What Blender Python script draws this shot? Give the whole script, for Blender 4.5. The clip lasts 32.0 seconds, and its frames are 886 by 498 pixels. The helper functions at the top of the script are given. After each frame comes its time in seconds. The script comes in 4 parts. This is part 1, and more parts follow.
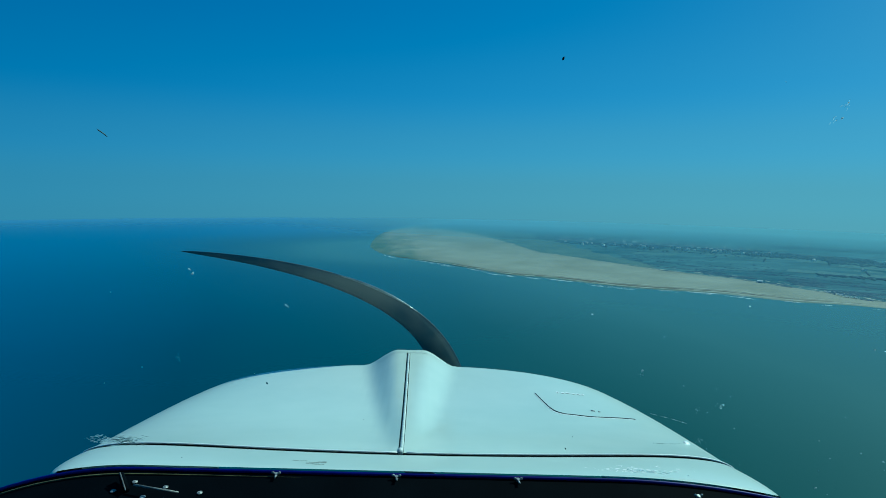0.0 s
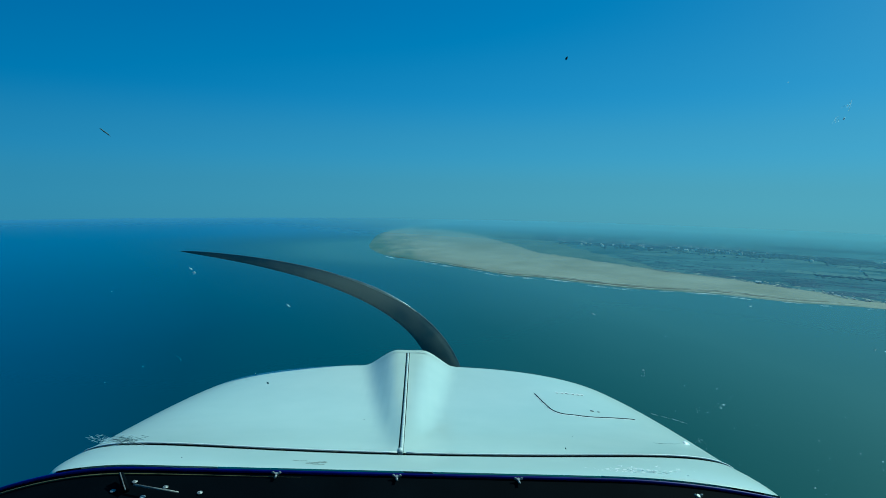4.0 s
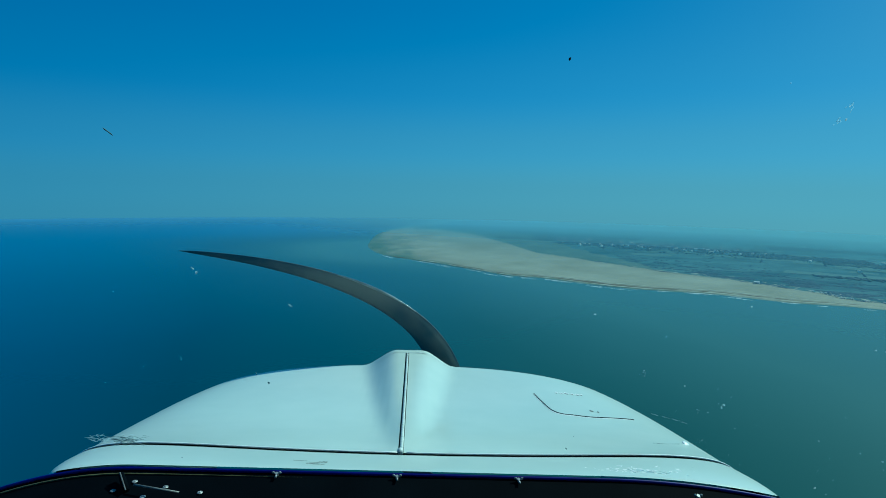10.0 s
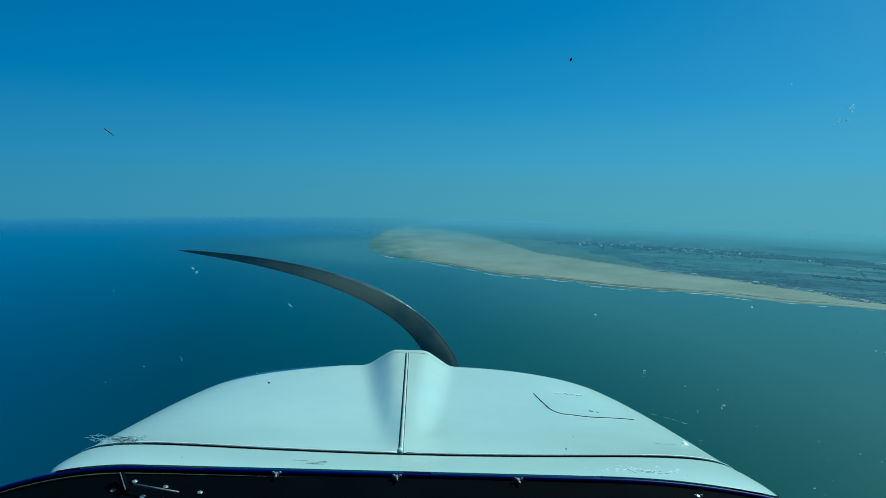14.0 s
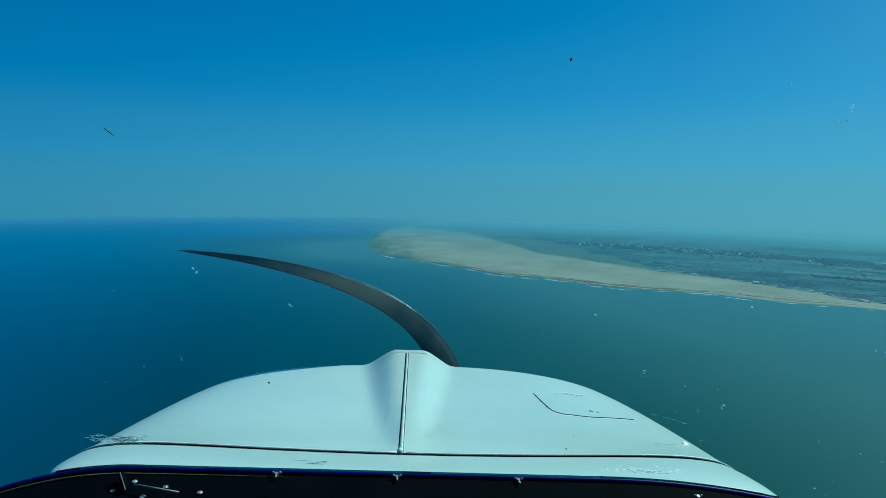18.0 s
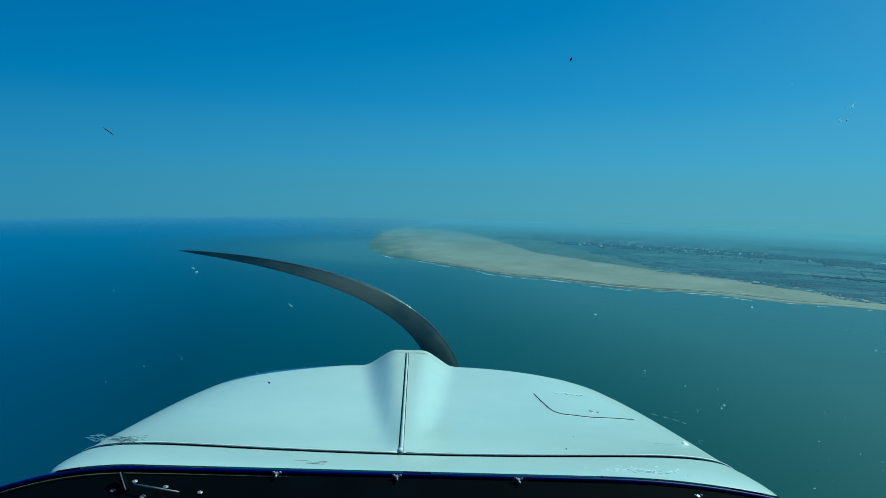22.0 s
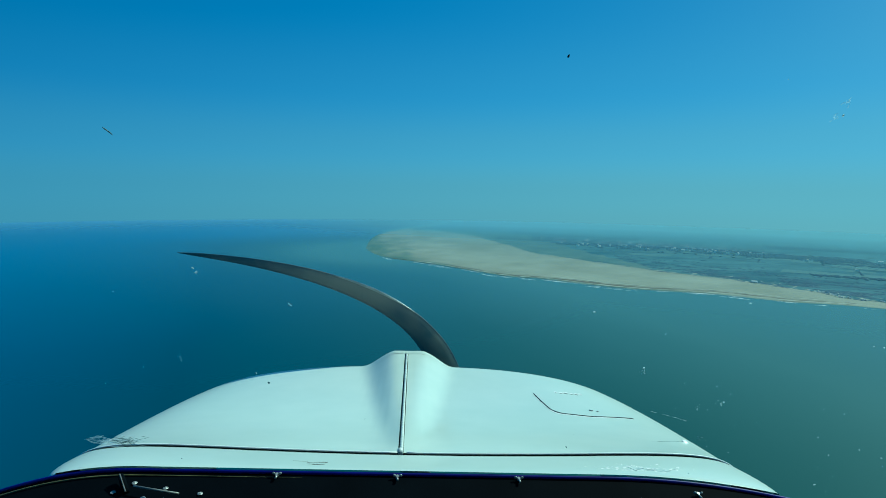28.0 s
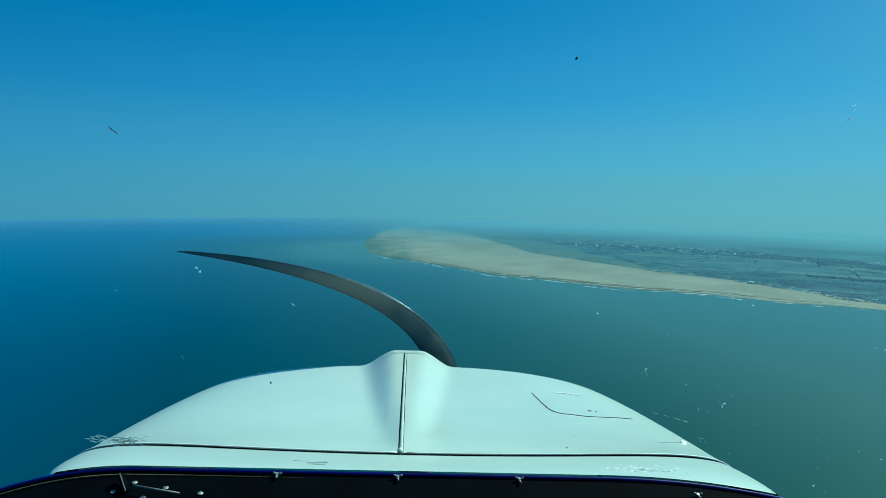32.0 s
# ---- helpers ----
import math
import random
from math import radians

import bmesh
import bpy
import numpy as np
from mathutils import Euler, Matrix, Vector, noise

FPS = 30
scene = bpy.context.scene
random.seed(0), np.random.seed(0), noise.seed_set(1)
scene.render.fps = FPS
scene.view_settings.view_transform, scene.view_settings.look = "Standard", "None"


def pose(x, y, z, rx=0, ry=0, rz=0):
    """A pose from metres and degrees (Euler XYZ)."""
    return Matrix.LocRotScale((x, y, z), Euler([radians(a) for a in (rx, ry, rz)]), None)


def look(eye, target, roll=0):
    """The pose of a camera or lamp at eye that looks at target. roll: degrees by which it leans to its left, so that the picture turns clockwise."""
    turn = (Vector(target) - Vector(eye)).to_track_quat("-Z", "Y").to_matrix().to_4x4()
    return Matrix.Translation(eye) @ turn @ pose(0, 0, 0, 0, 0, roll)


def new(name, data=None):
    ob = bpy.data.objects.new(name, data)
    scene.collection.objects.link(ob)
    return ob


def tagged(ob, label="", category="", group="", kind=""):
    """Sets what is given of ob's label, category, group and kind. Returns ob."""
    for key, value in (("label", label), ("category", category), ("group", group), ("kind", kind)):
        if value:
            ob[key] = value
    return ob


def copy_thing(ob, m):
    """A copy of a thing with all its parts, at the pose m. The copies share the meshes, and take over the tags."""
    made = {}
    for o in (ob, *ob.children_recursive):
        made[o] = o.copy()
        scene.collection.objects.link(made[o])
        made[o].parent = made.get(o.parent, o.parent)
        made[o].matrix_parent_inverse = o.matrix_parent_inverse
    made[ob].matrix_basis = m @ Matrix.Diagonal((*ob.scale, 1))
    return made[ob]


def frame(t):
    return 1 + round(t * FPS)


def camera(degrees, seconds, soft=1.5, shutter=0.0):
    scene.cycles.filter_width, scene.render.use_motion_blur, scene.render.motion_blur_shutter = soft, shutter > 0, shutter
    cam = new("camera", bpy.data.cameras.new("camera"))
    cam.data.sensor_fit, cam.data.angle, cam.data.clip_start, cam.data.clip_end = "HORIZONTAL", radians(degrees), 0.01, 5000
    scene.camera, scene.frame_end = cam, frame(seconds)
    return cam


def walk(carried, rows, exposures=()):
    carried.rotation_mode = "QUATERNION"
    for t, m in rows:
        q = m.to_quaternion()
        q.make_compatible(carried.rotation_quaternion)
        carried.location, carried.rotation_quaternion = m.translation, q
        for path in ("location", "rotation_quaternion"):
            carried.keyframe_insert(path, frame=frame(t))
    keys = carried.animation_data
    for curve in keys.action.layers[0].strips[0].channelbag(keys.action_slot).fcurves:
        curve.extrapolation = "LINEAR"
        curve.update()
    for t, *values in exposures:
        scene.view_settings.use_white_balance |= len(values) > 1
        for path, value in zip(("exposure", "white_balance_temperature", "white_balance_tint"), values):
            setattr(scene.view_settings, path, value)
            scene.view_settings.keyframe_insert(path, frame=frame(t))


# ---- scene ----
cam = camera(81.7, 32.0, soft=0.7)

# ---- the flight: the mount rocks a little as the aircraft banks ----
PATH = [
    (0, pose(0.0057, 0.0002, 0.0002, 83.71, -0.87, -2.52)),
    (1, pose(0.0048, 0.0002, 0.0001, 83.72, -0.91, -2.57)),
    (2, pose(0.0042, 0.0001, -0.0000, 83.73, -0.92, -2.60)),
    (3, pose(0.0037, 0.0000, -0.0001, 83.74, -0.94, -2.63)),
    (4.5, pose(0.0031, -0.0000, -0.0003, 83.75, -0.95, -2.66)),
    (6, pose(0.0025, -0.0001, -0.0003, 83.75, -0.97, -2.70)),
    (7, pose(0.0021, -0.0001, -0.0004, 83.76, -0.98, -2.72)),
    (8, pose(0.0017, -0.0001, -0.0003, 83.76, -0.99, -2.74)),
    (9, pose(0.0012, -0.0001, -0.0003, 83.75, -1.01, -2.76)),
    (10, pose(0.0008, -0.0001, -0.0002, 83.75, -1.04, -2.77)),
    (11, pose(0.0004, -0.0000, -0.0001, 83.74, -1.07, -2.79)),
    (12, pose(0.0002, 0.0000, 0.0000, 83.74, -1.09, -2.79)),
    (13, pose(0.0001, 0.0000, 0.0001, 83.73, -1.10, -2.80)),
    (14, pose(0.0001, 0.0000, 0.0001, 83.73, -1.10, -2.80)),
    (15.5, pose(0.0001, 0.0000, 0.0001, 83.73, -1.10, -2.80)),
    (17, pose(0.0001, 0.0000, 0.0001, 83.73, -1.10, -2.80)),
    (18, pose(0.0001, 0.0000, 0.0001, 83.73, -1.10, -2.80)),
    (19, pose(0.0001, 0.0000, 0.0001, 83.74, -1.10, -2.80)),
    (20, pose(-0.0000, -0.0000, 0.0000, 83.74, -1.10, -2.80)),
    (21, pose(0.0001, -0.0000, -0.0000, 83.74, -1.10, -2.80)),
    (22, pose(0.0001, -0.0001, -0.0002, 83.75, -1.10, -2.79)),
    (22.6, pose(0.0002, -0.0002, -0.0004, 83.76, -1.10, -2.78)),
    (23.2, pose(0.0004, -0.0002, -0.0005, 83.77, -1.09, -2.78)),
    (24, pose(0.0011, -0.0004, -0.0009, 83.79, -0.96, -2.79)),
    (25, pose(0.0018, -0.0007, -0.0015, 83.82, -0.82, -2.81)),
    (26.5, pose(0.0012, -0.0009, -0.0021, 83.85, -0.76, -2.88)),
    (28, pose(-0.0003, -0.0011, -0.0024, 83.88, -0.75, -2.99)),
    (29, pose(-0.0015, -0.0011, -0.0023, 83.88, -0.79, -3.05)),
    (30, pose(-0.0029, -0.0011, -0.0021, 83.87, -0.86, -3.11)),
    (31, pose(-0.0043, -0.0009, -0.0018, 83.85, -0.95, -3.16)),
    (32, pose(-0.0056, -0.0007, -0.0013, 83.82, -1.03, -3.21)),
]
walk(cam, PATH, exposures=[(0, 0.11, 5200, -35), (20, 0.13, 5230, -35), (23, 0.15, 5250, -35), (25, 0.25, 5400, -36), (28, 0.36, 5650, -36), (32, 0.4, 5750, -36)])

# ---- sky and sun ----
SUN_TURN, SUN_HEIGHT = 64.0, 43.0
world = bpy.data.worlds.new("sky")
scene.world = world
world.use_nodes = True
wn, wl = world.node_tree.nodes, world.node_tree.links
sky = wn.new("ShaderNodeTexSky")
sky.sky_type = "NISHITA"
sky.sun_disc = False
sky.sun_elevation, sky.sun_rotation = radians(SUN_HEIGHT), radians(SUN_TURN)
sky.altitude, sky.air_density, sky.dust_density, sky.ozone_density = 250, 1.0, 0.6, 3.5
coord = wn.new("ShaderNodeTexCoord")
lift = wn.new("ShaderNodeVectorMath")
lift.operation = "ADD"
lift.inputs[1].default_value = (0, 0, 0.15)
unit = wn.new("ShaderNodeVectorMath")
unit.operation = "NORMALIZE"
even = wn.new("ShaderNodeVectorMath")
even.operation = "MULTIPLY"
even.inputs[1].default_value = (0.62, 1, 1)
wl.new(coord.outputs["Generated"], even.inputs[0])
wl.new(even.outputs[0], lift.inputs[0])
wl.new(lift.outputs[0], unit.inputs[0])
wl.new(unit.outputs[0], sky.inputs["Vector"])
deep = wn.new("ShaderNodeHueSaturation")
deep.inputs["Saturation"].default_value = 1.32
tint = wn.new("ShaderNodeMix")
tint.data_type, tint.blend_type = "RGBA", "MULTIPLY"
tint.inputs["Factor"].default_value = 1.0
wl.new(sky.outputs["Color"], deep.inputs["Color"])
wl.new(deep.outputs["Color"], tint.inputs["A"])
# haze near the horizon all round, paler towards the sun
parts = wn.new("ShaderNodeSeparateXYZ")
wl.new(coord.outputs["Generated"], parts.inputs[0])
low_sky = wn.new("ShaderNodeMapRange")
low_sky.inputs["From Min"].default_value, low_sky.inputs["From Max"].default_value = -0.06, 0.34
wl.new(parts.outputs["Z"], low_sky.inputs["Value"])
thick = wn.new("ShaderNodeValToRGB")
thick.color_ramp.interpolation = "EASE"
stops = thick.color_ramp.elements
for at in (0.3, 0.5, 0.7):
    stops.new(at)
for stop, (at, share) in zip(stops, ((0.0, 0.95), (0.16, 0.82), (0.36, 0.44), (0.62, 0.12), (1.0, 0.0))):
    stop.position, stop.color = at, (share, share, share, 1)
wl.new(low_sky.outputs[0], thick.inputs[0])
across = wn.new("ShaderNodeMapRange")
across.inputs["From Min"].default_value, across.inputs["From Max"].default_value = -0.6, 0.75
wl.new(parts.outputs["X"], across.inputs["Value"])
# the sky is a deeper blue away from the sun
cast = wn.new("ShaderNodeMix")
cast.data_type = "RGBA"
cast.inputs["A"].default_value, cast.inputs["B"].default_value = (0.82, 0.995, 1.10, 1), (0.78, 0.97, 0.95, 1)
wl.new(across.outputs[0], cast.inputs["Factor"])
wl.new(cast.outputs["Result"], tint.inputs["B"])
haze = wn.new("ShaderNodeMix")
haze.data_type = "RGBA"
haze.inputs["A"].default_value, haze.inputs["B"].default_value = (0.9, 2.28, 3.85, 1), (1.8, 3.35, 4.45, 1)
wl.new(across.outputs[0], haze.inputs["Factor"])
hazy = wn.new("ShaderNodeMix")
hazy.data_type = "RGBA"
wl.new(thick.outputs["Color"], hazy.inputs["Factor"])
wl.new(tint.outputs["Result"], hazy.inputs["A"])
wl.new(haze.outputs["Result"], hazy.inputs["B"])
wl.new(hazy.outputs["Result"], wn["Background"].inputs["Color"])
wn["Background"].inputs["Strength"].default_value = 0.09

sun_way = Vector((math.sin(radians(SUN_TURN)) * math.cos(radians(SUN_HEIGHT)),
                  math.cos(radians(SUN_TURN)) * math.cos(radians(SUN_HEIGHT)), math.sin(radians(SUN_HEIGHT))))
sun_data = bpy.data.lights.new("sun", "SUN")
sun_data.energy, sun_data.angle, sun_data.color = 3.2, radians(0.5), (1.0, 0.95, 0.88)
sun = new("sun", sun_data)
sun.matrix_world = look(sun_way * 50, (0, 0, 0))


# ---- materials ----
def surface(name, low, high, rough=0.6, scale=5.0, bump=0.0, metal=0.0, fine=8.0, coat=0.0, spread=0.0, stretch=(1, 1, 1), spec=0.5):
    """Two colours mixed by noise at two sizes, fine relief, and a tone of its own for each piece (spread)."""
    m = bpy.data.materials.new(name)
    m.use_nodes = True
    n, k = m.node_tree.nodes, m.node_tree.links
    b = n["Principled BSDF"]
    b.inputs["Roughness"].default_value, b.inputs["Metallic"].default_value = rough, metal
    b.inputs["Coat Weight"].default_value = coat
    b.inputs["Coat Roughness"].default_value = 0.12
    b.inputs["Specular IOR Level"].default_value = spec
    co = n.new("ShaderNodeTexCoord")
    mp = n.new("ShaderNodeMapping")
    mp.inputs["Scale"].default_value = stretch
    k.new(co.outputs["Object"], mp.inputs["Vector"])
    big, small = n.new("ShaderNodeTexNoise"), n.new("ShaderNodeTexNoise")
    big.inputs["Scale"].default_value, small.inputs["Scale"].default_value = scale, scale * fine
    big.inputs["Detail"].default_value, small.inputs["Detail"].default_value = 4, 3
    both = n.new("ShaderNodeMath")
    both.operation = "MULTIPLY_ADD"
    both.inputs[1].default_value = 0.35
    k.new(mp.outputs[0], big.inputs["Vector"])
    k.new(mp.outputs[0], small.inputs["Vector"])
    k.new(small.outputs["Fac"], both.inputs[0])
    k.new(big.outputs["Fac"], both.inputs[2])
    last = both
    if spread:
        info, add = n.new("ShaderNodeObjectInfo"), n.new("ShaderNodeMath")
        add.operation = "MULTIPLY_ADD"
        add.inputs[1].default_value = spread
        k.new(info.outputs["Random"], add.inputs[0])
        k.new(both.outputs[0], add.inputs[2])
        last = add
    ramp = n.new("ShaderNodeValToRGB")
    ramp.color_ramp.elements[0].position, ramp.color_ramp.elements[1].position = 0.45, 0.9 + spread * 0.7
    ramp.color_ramp.elements[0].color, ramp.color_ramp.elements[1].color = (*low, 1), (*high, 1)
    k.new(last.outputs[0], ramp.inputs[0])
    k.new(ramp.outputs[0], b.inputs["Base Color"])
    if bump:
        bp = n.new("ShaderNodeBump")
        bp.inputs["Strength"].default_value = bump
        k.new(small.outputs["Fac"], bp.inputs["Height"])
        k.new(bp.outputs[0], b.inputs["Normal"])
    return m


WHITE = surface("white_gloss_paint", (0.62, 0.71, 0.66), (0.715, 0.79, 0.735), 0.32, 1.6, 0.01, coat=0.35)
GAP = surface("dark_gap", (0.012, 0.024, 0.034), (0.022, 0.036, 0.048), 0.8, 20)
HINGE = surface("worn_painted_metal", (0.58, 0.65, 0.62), (0.84, 0.88, 0.86), 0.35, 60, 0.1, coat=0.2)
BLACK = surface("black_vinyl", (0.0006, 0.0015, 0.003), (0.002, 0.004, 0.0065), 0.8, 9, 0.15, fine=60, spec=0.03)
# The blue puts the lens colour fringe into the rubber of the lip.
RUBBER = surface("blue_fringed_rubber", (0.002, 0.002, 0.12), (0.004, 0.004, 0.22), 0.45, 40, 0.05, spec=0.2)
STEEL = surface("bright_plated_steel", (0.22, 0.22, 0.22), (0.5, 0.5, 0.5), 0.35, 80, 0.05, metal=0.3)
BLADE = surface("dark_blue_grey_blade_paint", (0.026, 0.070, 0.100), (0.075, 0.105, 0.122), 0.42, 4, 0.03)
BLADE_GLINT = surface("blade_glint_metal", (0.30, 0.31, 0.30), (0.52, 0.53, 0.52), 0.3, 30, 0.05, metal=0.7)
CABIN = surface("grey_cabin_lining", (0.015, 0.015, 0.016), (0.03, 0.03, 0.031), 0.8, 8, 0.1)
ROD = surface("dull_worn_metal", (0.10, 0.10, 0.10), (0.28, 0.28, 0.27), 0.4, 60, 0.1)


def thin_fleck():
    """Pale dried film that lets the light through."""
    m = surface("pale_bug_fleck", (0.8, 0.82, 0.82), (0.9, 0.9, 0.9), 0.4, 50)
    n, k = m.node_tree.nodes, m.node_tree.links
    tra, mix = n.new("ShaderNodeBsdfTranslucent"), n.new("ShaderNodeMixShader")
    tra.inputs["Color"].default_value = (0.86, 0.96, 1.0, 1)
    mix.inputs[0].default_value = 0.8
    k.new(n["Principled BSDF"].outputs[0], mix.inputs[1])
    k.new(tra.outputs[0], mix.inputs[2])
    k.new(mix.outputs[0], n["Material Output"].inputs["Surface"])
    return m


FLECK = thin_fleck()
# Near-white for chipped paint, and for painted glints and highlight lines.
CHIP_GLINT = surface("bright_chip_and_glint", (0.84, 0.86, 0.86), (0.93, 0.94, 0.94), 0.4, 60)
LIP_HIGHLIGHT = surface("tan_lip_highlight", (0.06, 0.06, 0.02), (0.26, 0.24, 0.10), 0.5, 25, 0.1)
SMUT = surface("dark_bug_smut", (0.035, 0.11, 0.15), (0.07, 0.15, 0.19), 0.7, 50)
SAND = surface("pale_sand", (0.245, 0.255, 0.20), (0.36, 0.37, 0.30), 0.85, 0.006, 0.1, fine=14, spec=0.2)
WET = surface("wet_sand", (0.12, 0.115, 0.095), (0.19, 0.18, 0.14), 0.75, 0.02, fine=6, spec=0.15)
# Haze blue is mixed into the marsh, land, field and foliage colours.
MARSH = surface("haze_blue_salt_marsh", (0.085, 0.152, 0.157), (0.14, 0.212, 0.205), 0.9, 0.008, fine=10, spec=0.1)
LAND = surface("haze_blue_scrub_land", (0.024, 0.09, 0.135), (0.125, 0.23, 0.25), 0.9, 0.007, 0.1, fine=7, stretch=(0.45, 1, 1), spec=0.1)
FIELD = surface("haze_blue_farm_field", (0.026, 0.085, 0.125), (0.12, 0.205, 0.215), 0.9, 0.012, fine=9, spread=0.8, spec=0.1)
LEAF = surface("haze_blue_tree_foliage", (0.016, 0.065, 0.12), (0.05, 0.115, 0.175), 0.8, 0.05, fine=6, spec=0.2)
WALL = surface("pale_house_wall", (0.66, 0.64, 0.6), (0.86, 0.85, 0.82), 0.8, 0.1, spread=0.8)
ROOF = surface("house_roof_tile", (0.10, 0.08, 0.07), (0.6, 0.56, 0.52), 0.7, 0.3, spread=0.9)
PALE_SAND = surface("dry_pale_sand", (0.38, 0.40, 0.33), (0.52, 0.54, 0.46), 0.85, 0.03, 0.05, fine=6, spec=0.15)
FOAM = surface("white_surf_foam", (0.7, 0.72, 0.72), (0.85, 0.86, 0.86), 0.7, 0.1)


def water_material():
    """Sea water: silty and green by the shore, deep blue offshore, with small waves."""
    m = surface("sea_water", (0.0, 0.0, 0.0), (1, 1, 1), 0.2, 0.0012, fine=9)
    n, k = m.node_tree.nodes, m.node_tree.links
    b = n["Principled BSDF"]
    b.inputs["IOR"].default_value, b.inputs["Specular IOR Level"].default_value = 1.33, 0.35
    ramp = n["Color Ramp"]
    co = n["Texture Coordinate"]
    # distance offshore, across the line of the coast
    dot = n.new("ShaderNodeVectorMath")
    dot.operation = "DOT_PRODUCT"
    dot.inputs[1].default_value = (-0.00106, -0.00030, 0)
    k.new(co.outputs["Object"], dot.inputs[0])
    add = n.new("ShaderNodeMath")
    add.operation = "ADD"
    add.inputs[1].default_value = 0.65
    k.new(dot.outputs["Value"], add.inputs[0])
    mix = n.new("ShaderNodeMath")
    mix.operation = "MULTIPLY_ADD"
    mix.inputs[1].default_value = 0.4
    k.new(n["Noise Texture"].outputs["Fac"], mix.inputs[0])
    k.new(add.outputs[0], mix.inputs[2])
    e = ramp.color_ramp.elements
    e[0].position, e[0].color = 0.02, (0.072, 0.145, 0.118, 1)
    e[1].position, e[1].color = 0.85, (0.002, 0.095, 0.235, 1)
    for at, tone in ((0.18, (0.032, 0.088, 0.077, 1)), (0.42, (0.006, 0.05, 0.078, 1))):
        e.new(at).color = tone
    # silty shallows round the end of the spit
    far = n.new("ShaderNodeVectorMath")
    far.operation = "DISTANCE"
    far.inputs[1].default_value = (-290, 2200, -250)
    k.new(co.outputs["Object"], far.inputs[0])
    shoal = n.new("ShaderNodeMapRange")
    shoal.interpolation_type = "SMOOTHSTEP"
    shoal.inputs["From Min"].default_value, shoal.inputs["From Max"].default_value = 90, 720
    shoal.inputs["To Min"].default_value, shoal.inputs["To Max"].default_value = -0.6, 0.0
    k.new(far.outputs["Value"], shoal.inputs["Value"])
    total = n.new("ShaderNodeMath")
    total.operation = "ADD"
    k.new(mix.outputs[0], total.inputs[0])
    k.new(shoal.outputs[0], total.inputs[1])
    for link in list(ramp.inputs[0].links):
        k.remove(link)
    # deep water again beyond the end of the spit
    split, out, more = n.new("ShaderNodeSeparateXYZ"), n.new("ShaderNodeMapRange"), n.new("ShaderNodeMath")
    out.interpolation_type = "SMOOTHSTEP"
    out.inputs["From Min"].default_value, out.inputs["From Max"].default_value = 2350, 3300
    out.inputs["To Min"].default_value, out.inputs["To Max"].default_value = 0.0, 1.1
    more.operation = "ADD"
    k.new(co.outputs["Object"], split.inputs[0])
    k.new(split.outputs["Y"], out.inputs["Value"])
    k.new(total.outputs[0], more.inputs[0])
    k.new(out.outputs[0], more.inputs[1])
    half = n.new("ShaderNodeMath")
    half.operation = "MULTIPLY"
    half.inputs[1].default_value = 0.45
    k.new(more.outputs[0], half.inputs[0])
    k.new(half.outputs[0], ramp.inputs[0])
    wave = n.new("ShaderNodeTexNoise")
    wave.inputs["Scale"].default_value, wave.inputs["Detail"].default_value = 0.15, 5
    k.new(co.outputs["Object"], wave.inputs["Vector"])
    bp = n.new("ShaderNodeBump")
    bp.inputs["Strength"].default_value, bp.inputs["Distance"].default_value = 0.07, 1.0
    k.new(wave.outputs["Fac"], bp.inputs["Height"])
    k.new(bp.outputs[0], b.inputs["Normal"])
    return m


WATER = water_material()


def wet_margin(m, tone=(0.085, 0.16, 0.135)):
    """Mixes in a second tone by the share kept in the mesh: wet green sand, or a pale sheen on the blade."""
    n, k = m.node_tree.nodes, m.node_tree.links
    wet, mix = n.new("ShaderNodeAttribute"), n.new("ShaderNodeMix")
    wet.attribute_name = "wet"
    mix.data_type = "RGBA"
    mix.inputs["B"].default_value = (*tone, 1)
    k.new(wet.outputs["Fac"], mix.inputs["Factor"])
    k.new(n["Color Ramp"].outputs["Color"], mix.inputs["A"])
    k.new(mix.outputs["Result"], n["Principled BSDF"].inputs["Base Color"])


wet_margin(SAND)
wet_margin(BLADE, (0.19, 0.19, 0.175))


def clear_acrylic():
    m = bpy.data.materials.new("clear_acrylic")
    m.use_nodes = True
    n, k = m.node_tree.nodes, m.node_tree.links
    n.remove(n["Principled BSDF"])
    see, gloss, mix, fr = (n.new("ShaderNode" + s) for s in ("BsdfTransparent", "BsdfGlossy", "MixShader", "Fresnel"))
    see.inputs["Color"].default_value = (0.93, 0.985, 0.98, 1)
    gloss.inputs["Roughness"].default_value = 0.03
    fr.inputs["IOR"].default_value = 1.025
    k.new(fr.outputs[0], mix.inputs[0])
    k.new(see.outputs[0], mix.inputs[1])
    k.new(gloss.outputs[0], mix.inputs[2])
    k.new(mix.outputs[0], n["Material Output"].inputs["Surface"])
    return m


ACRYLIC = clear_acrylic()


# haze light put into the colour: bluer away from the sun, paler towards it
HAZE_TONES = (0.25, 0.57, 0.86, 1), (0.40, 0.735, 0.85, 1)


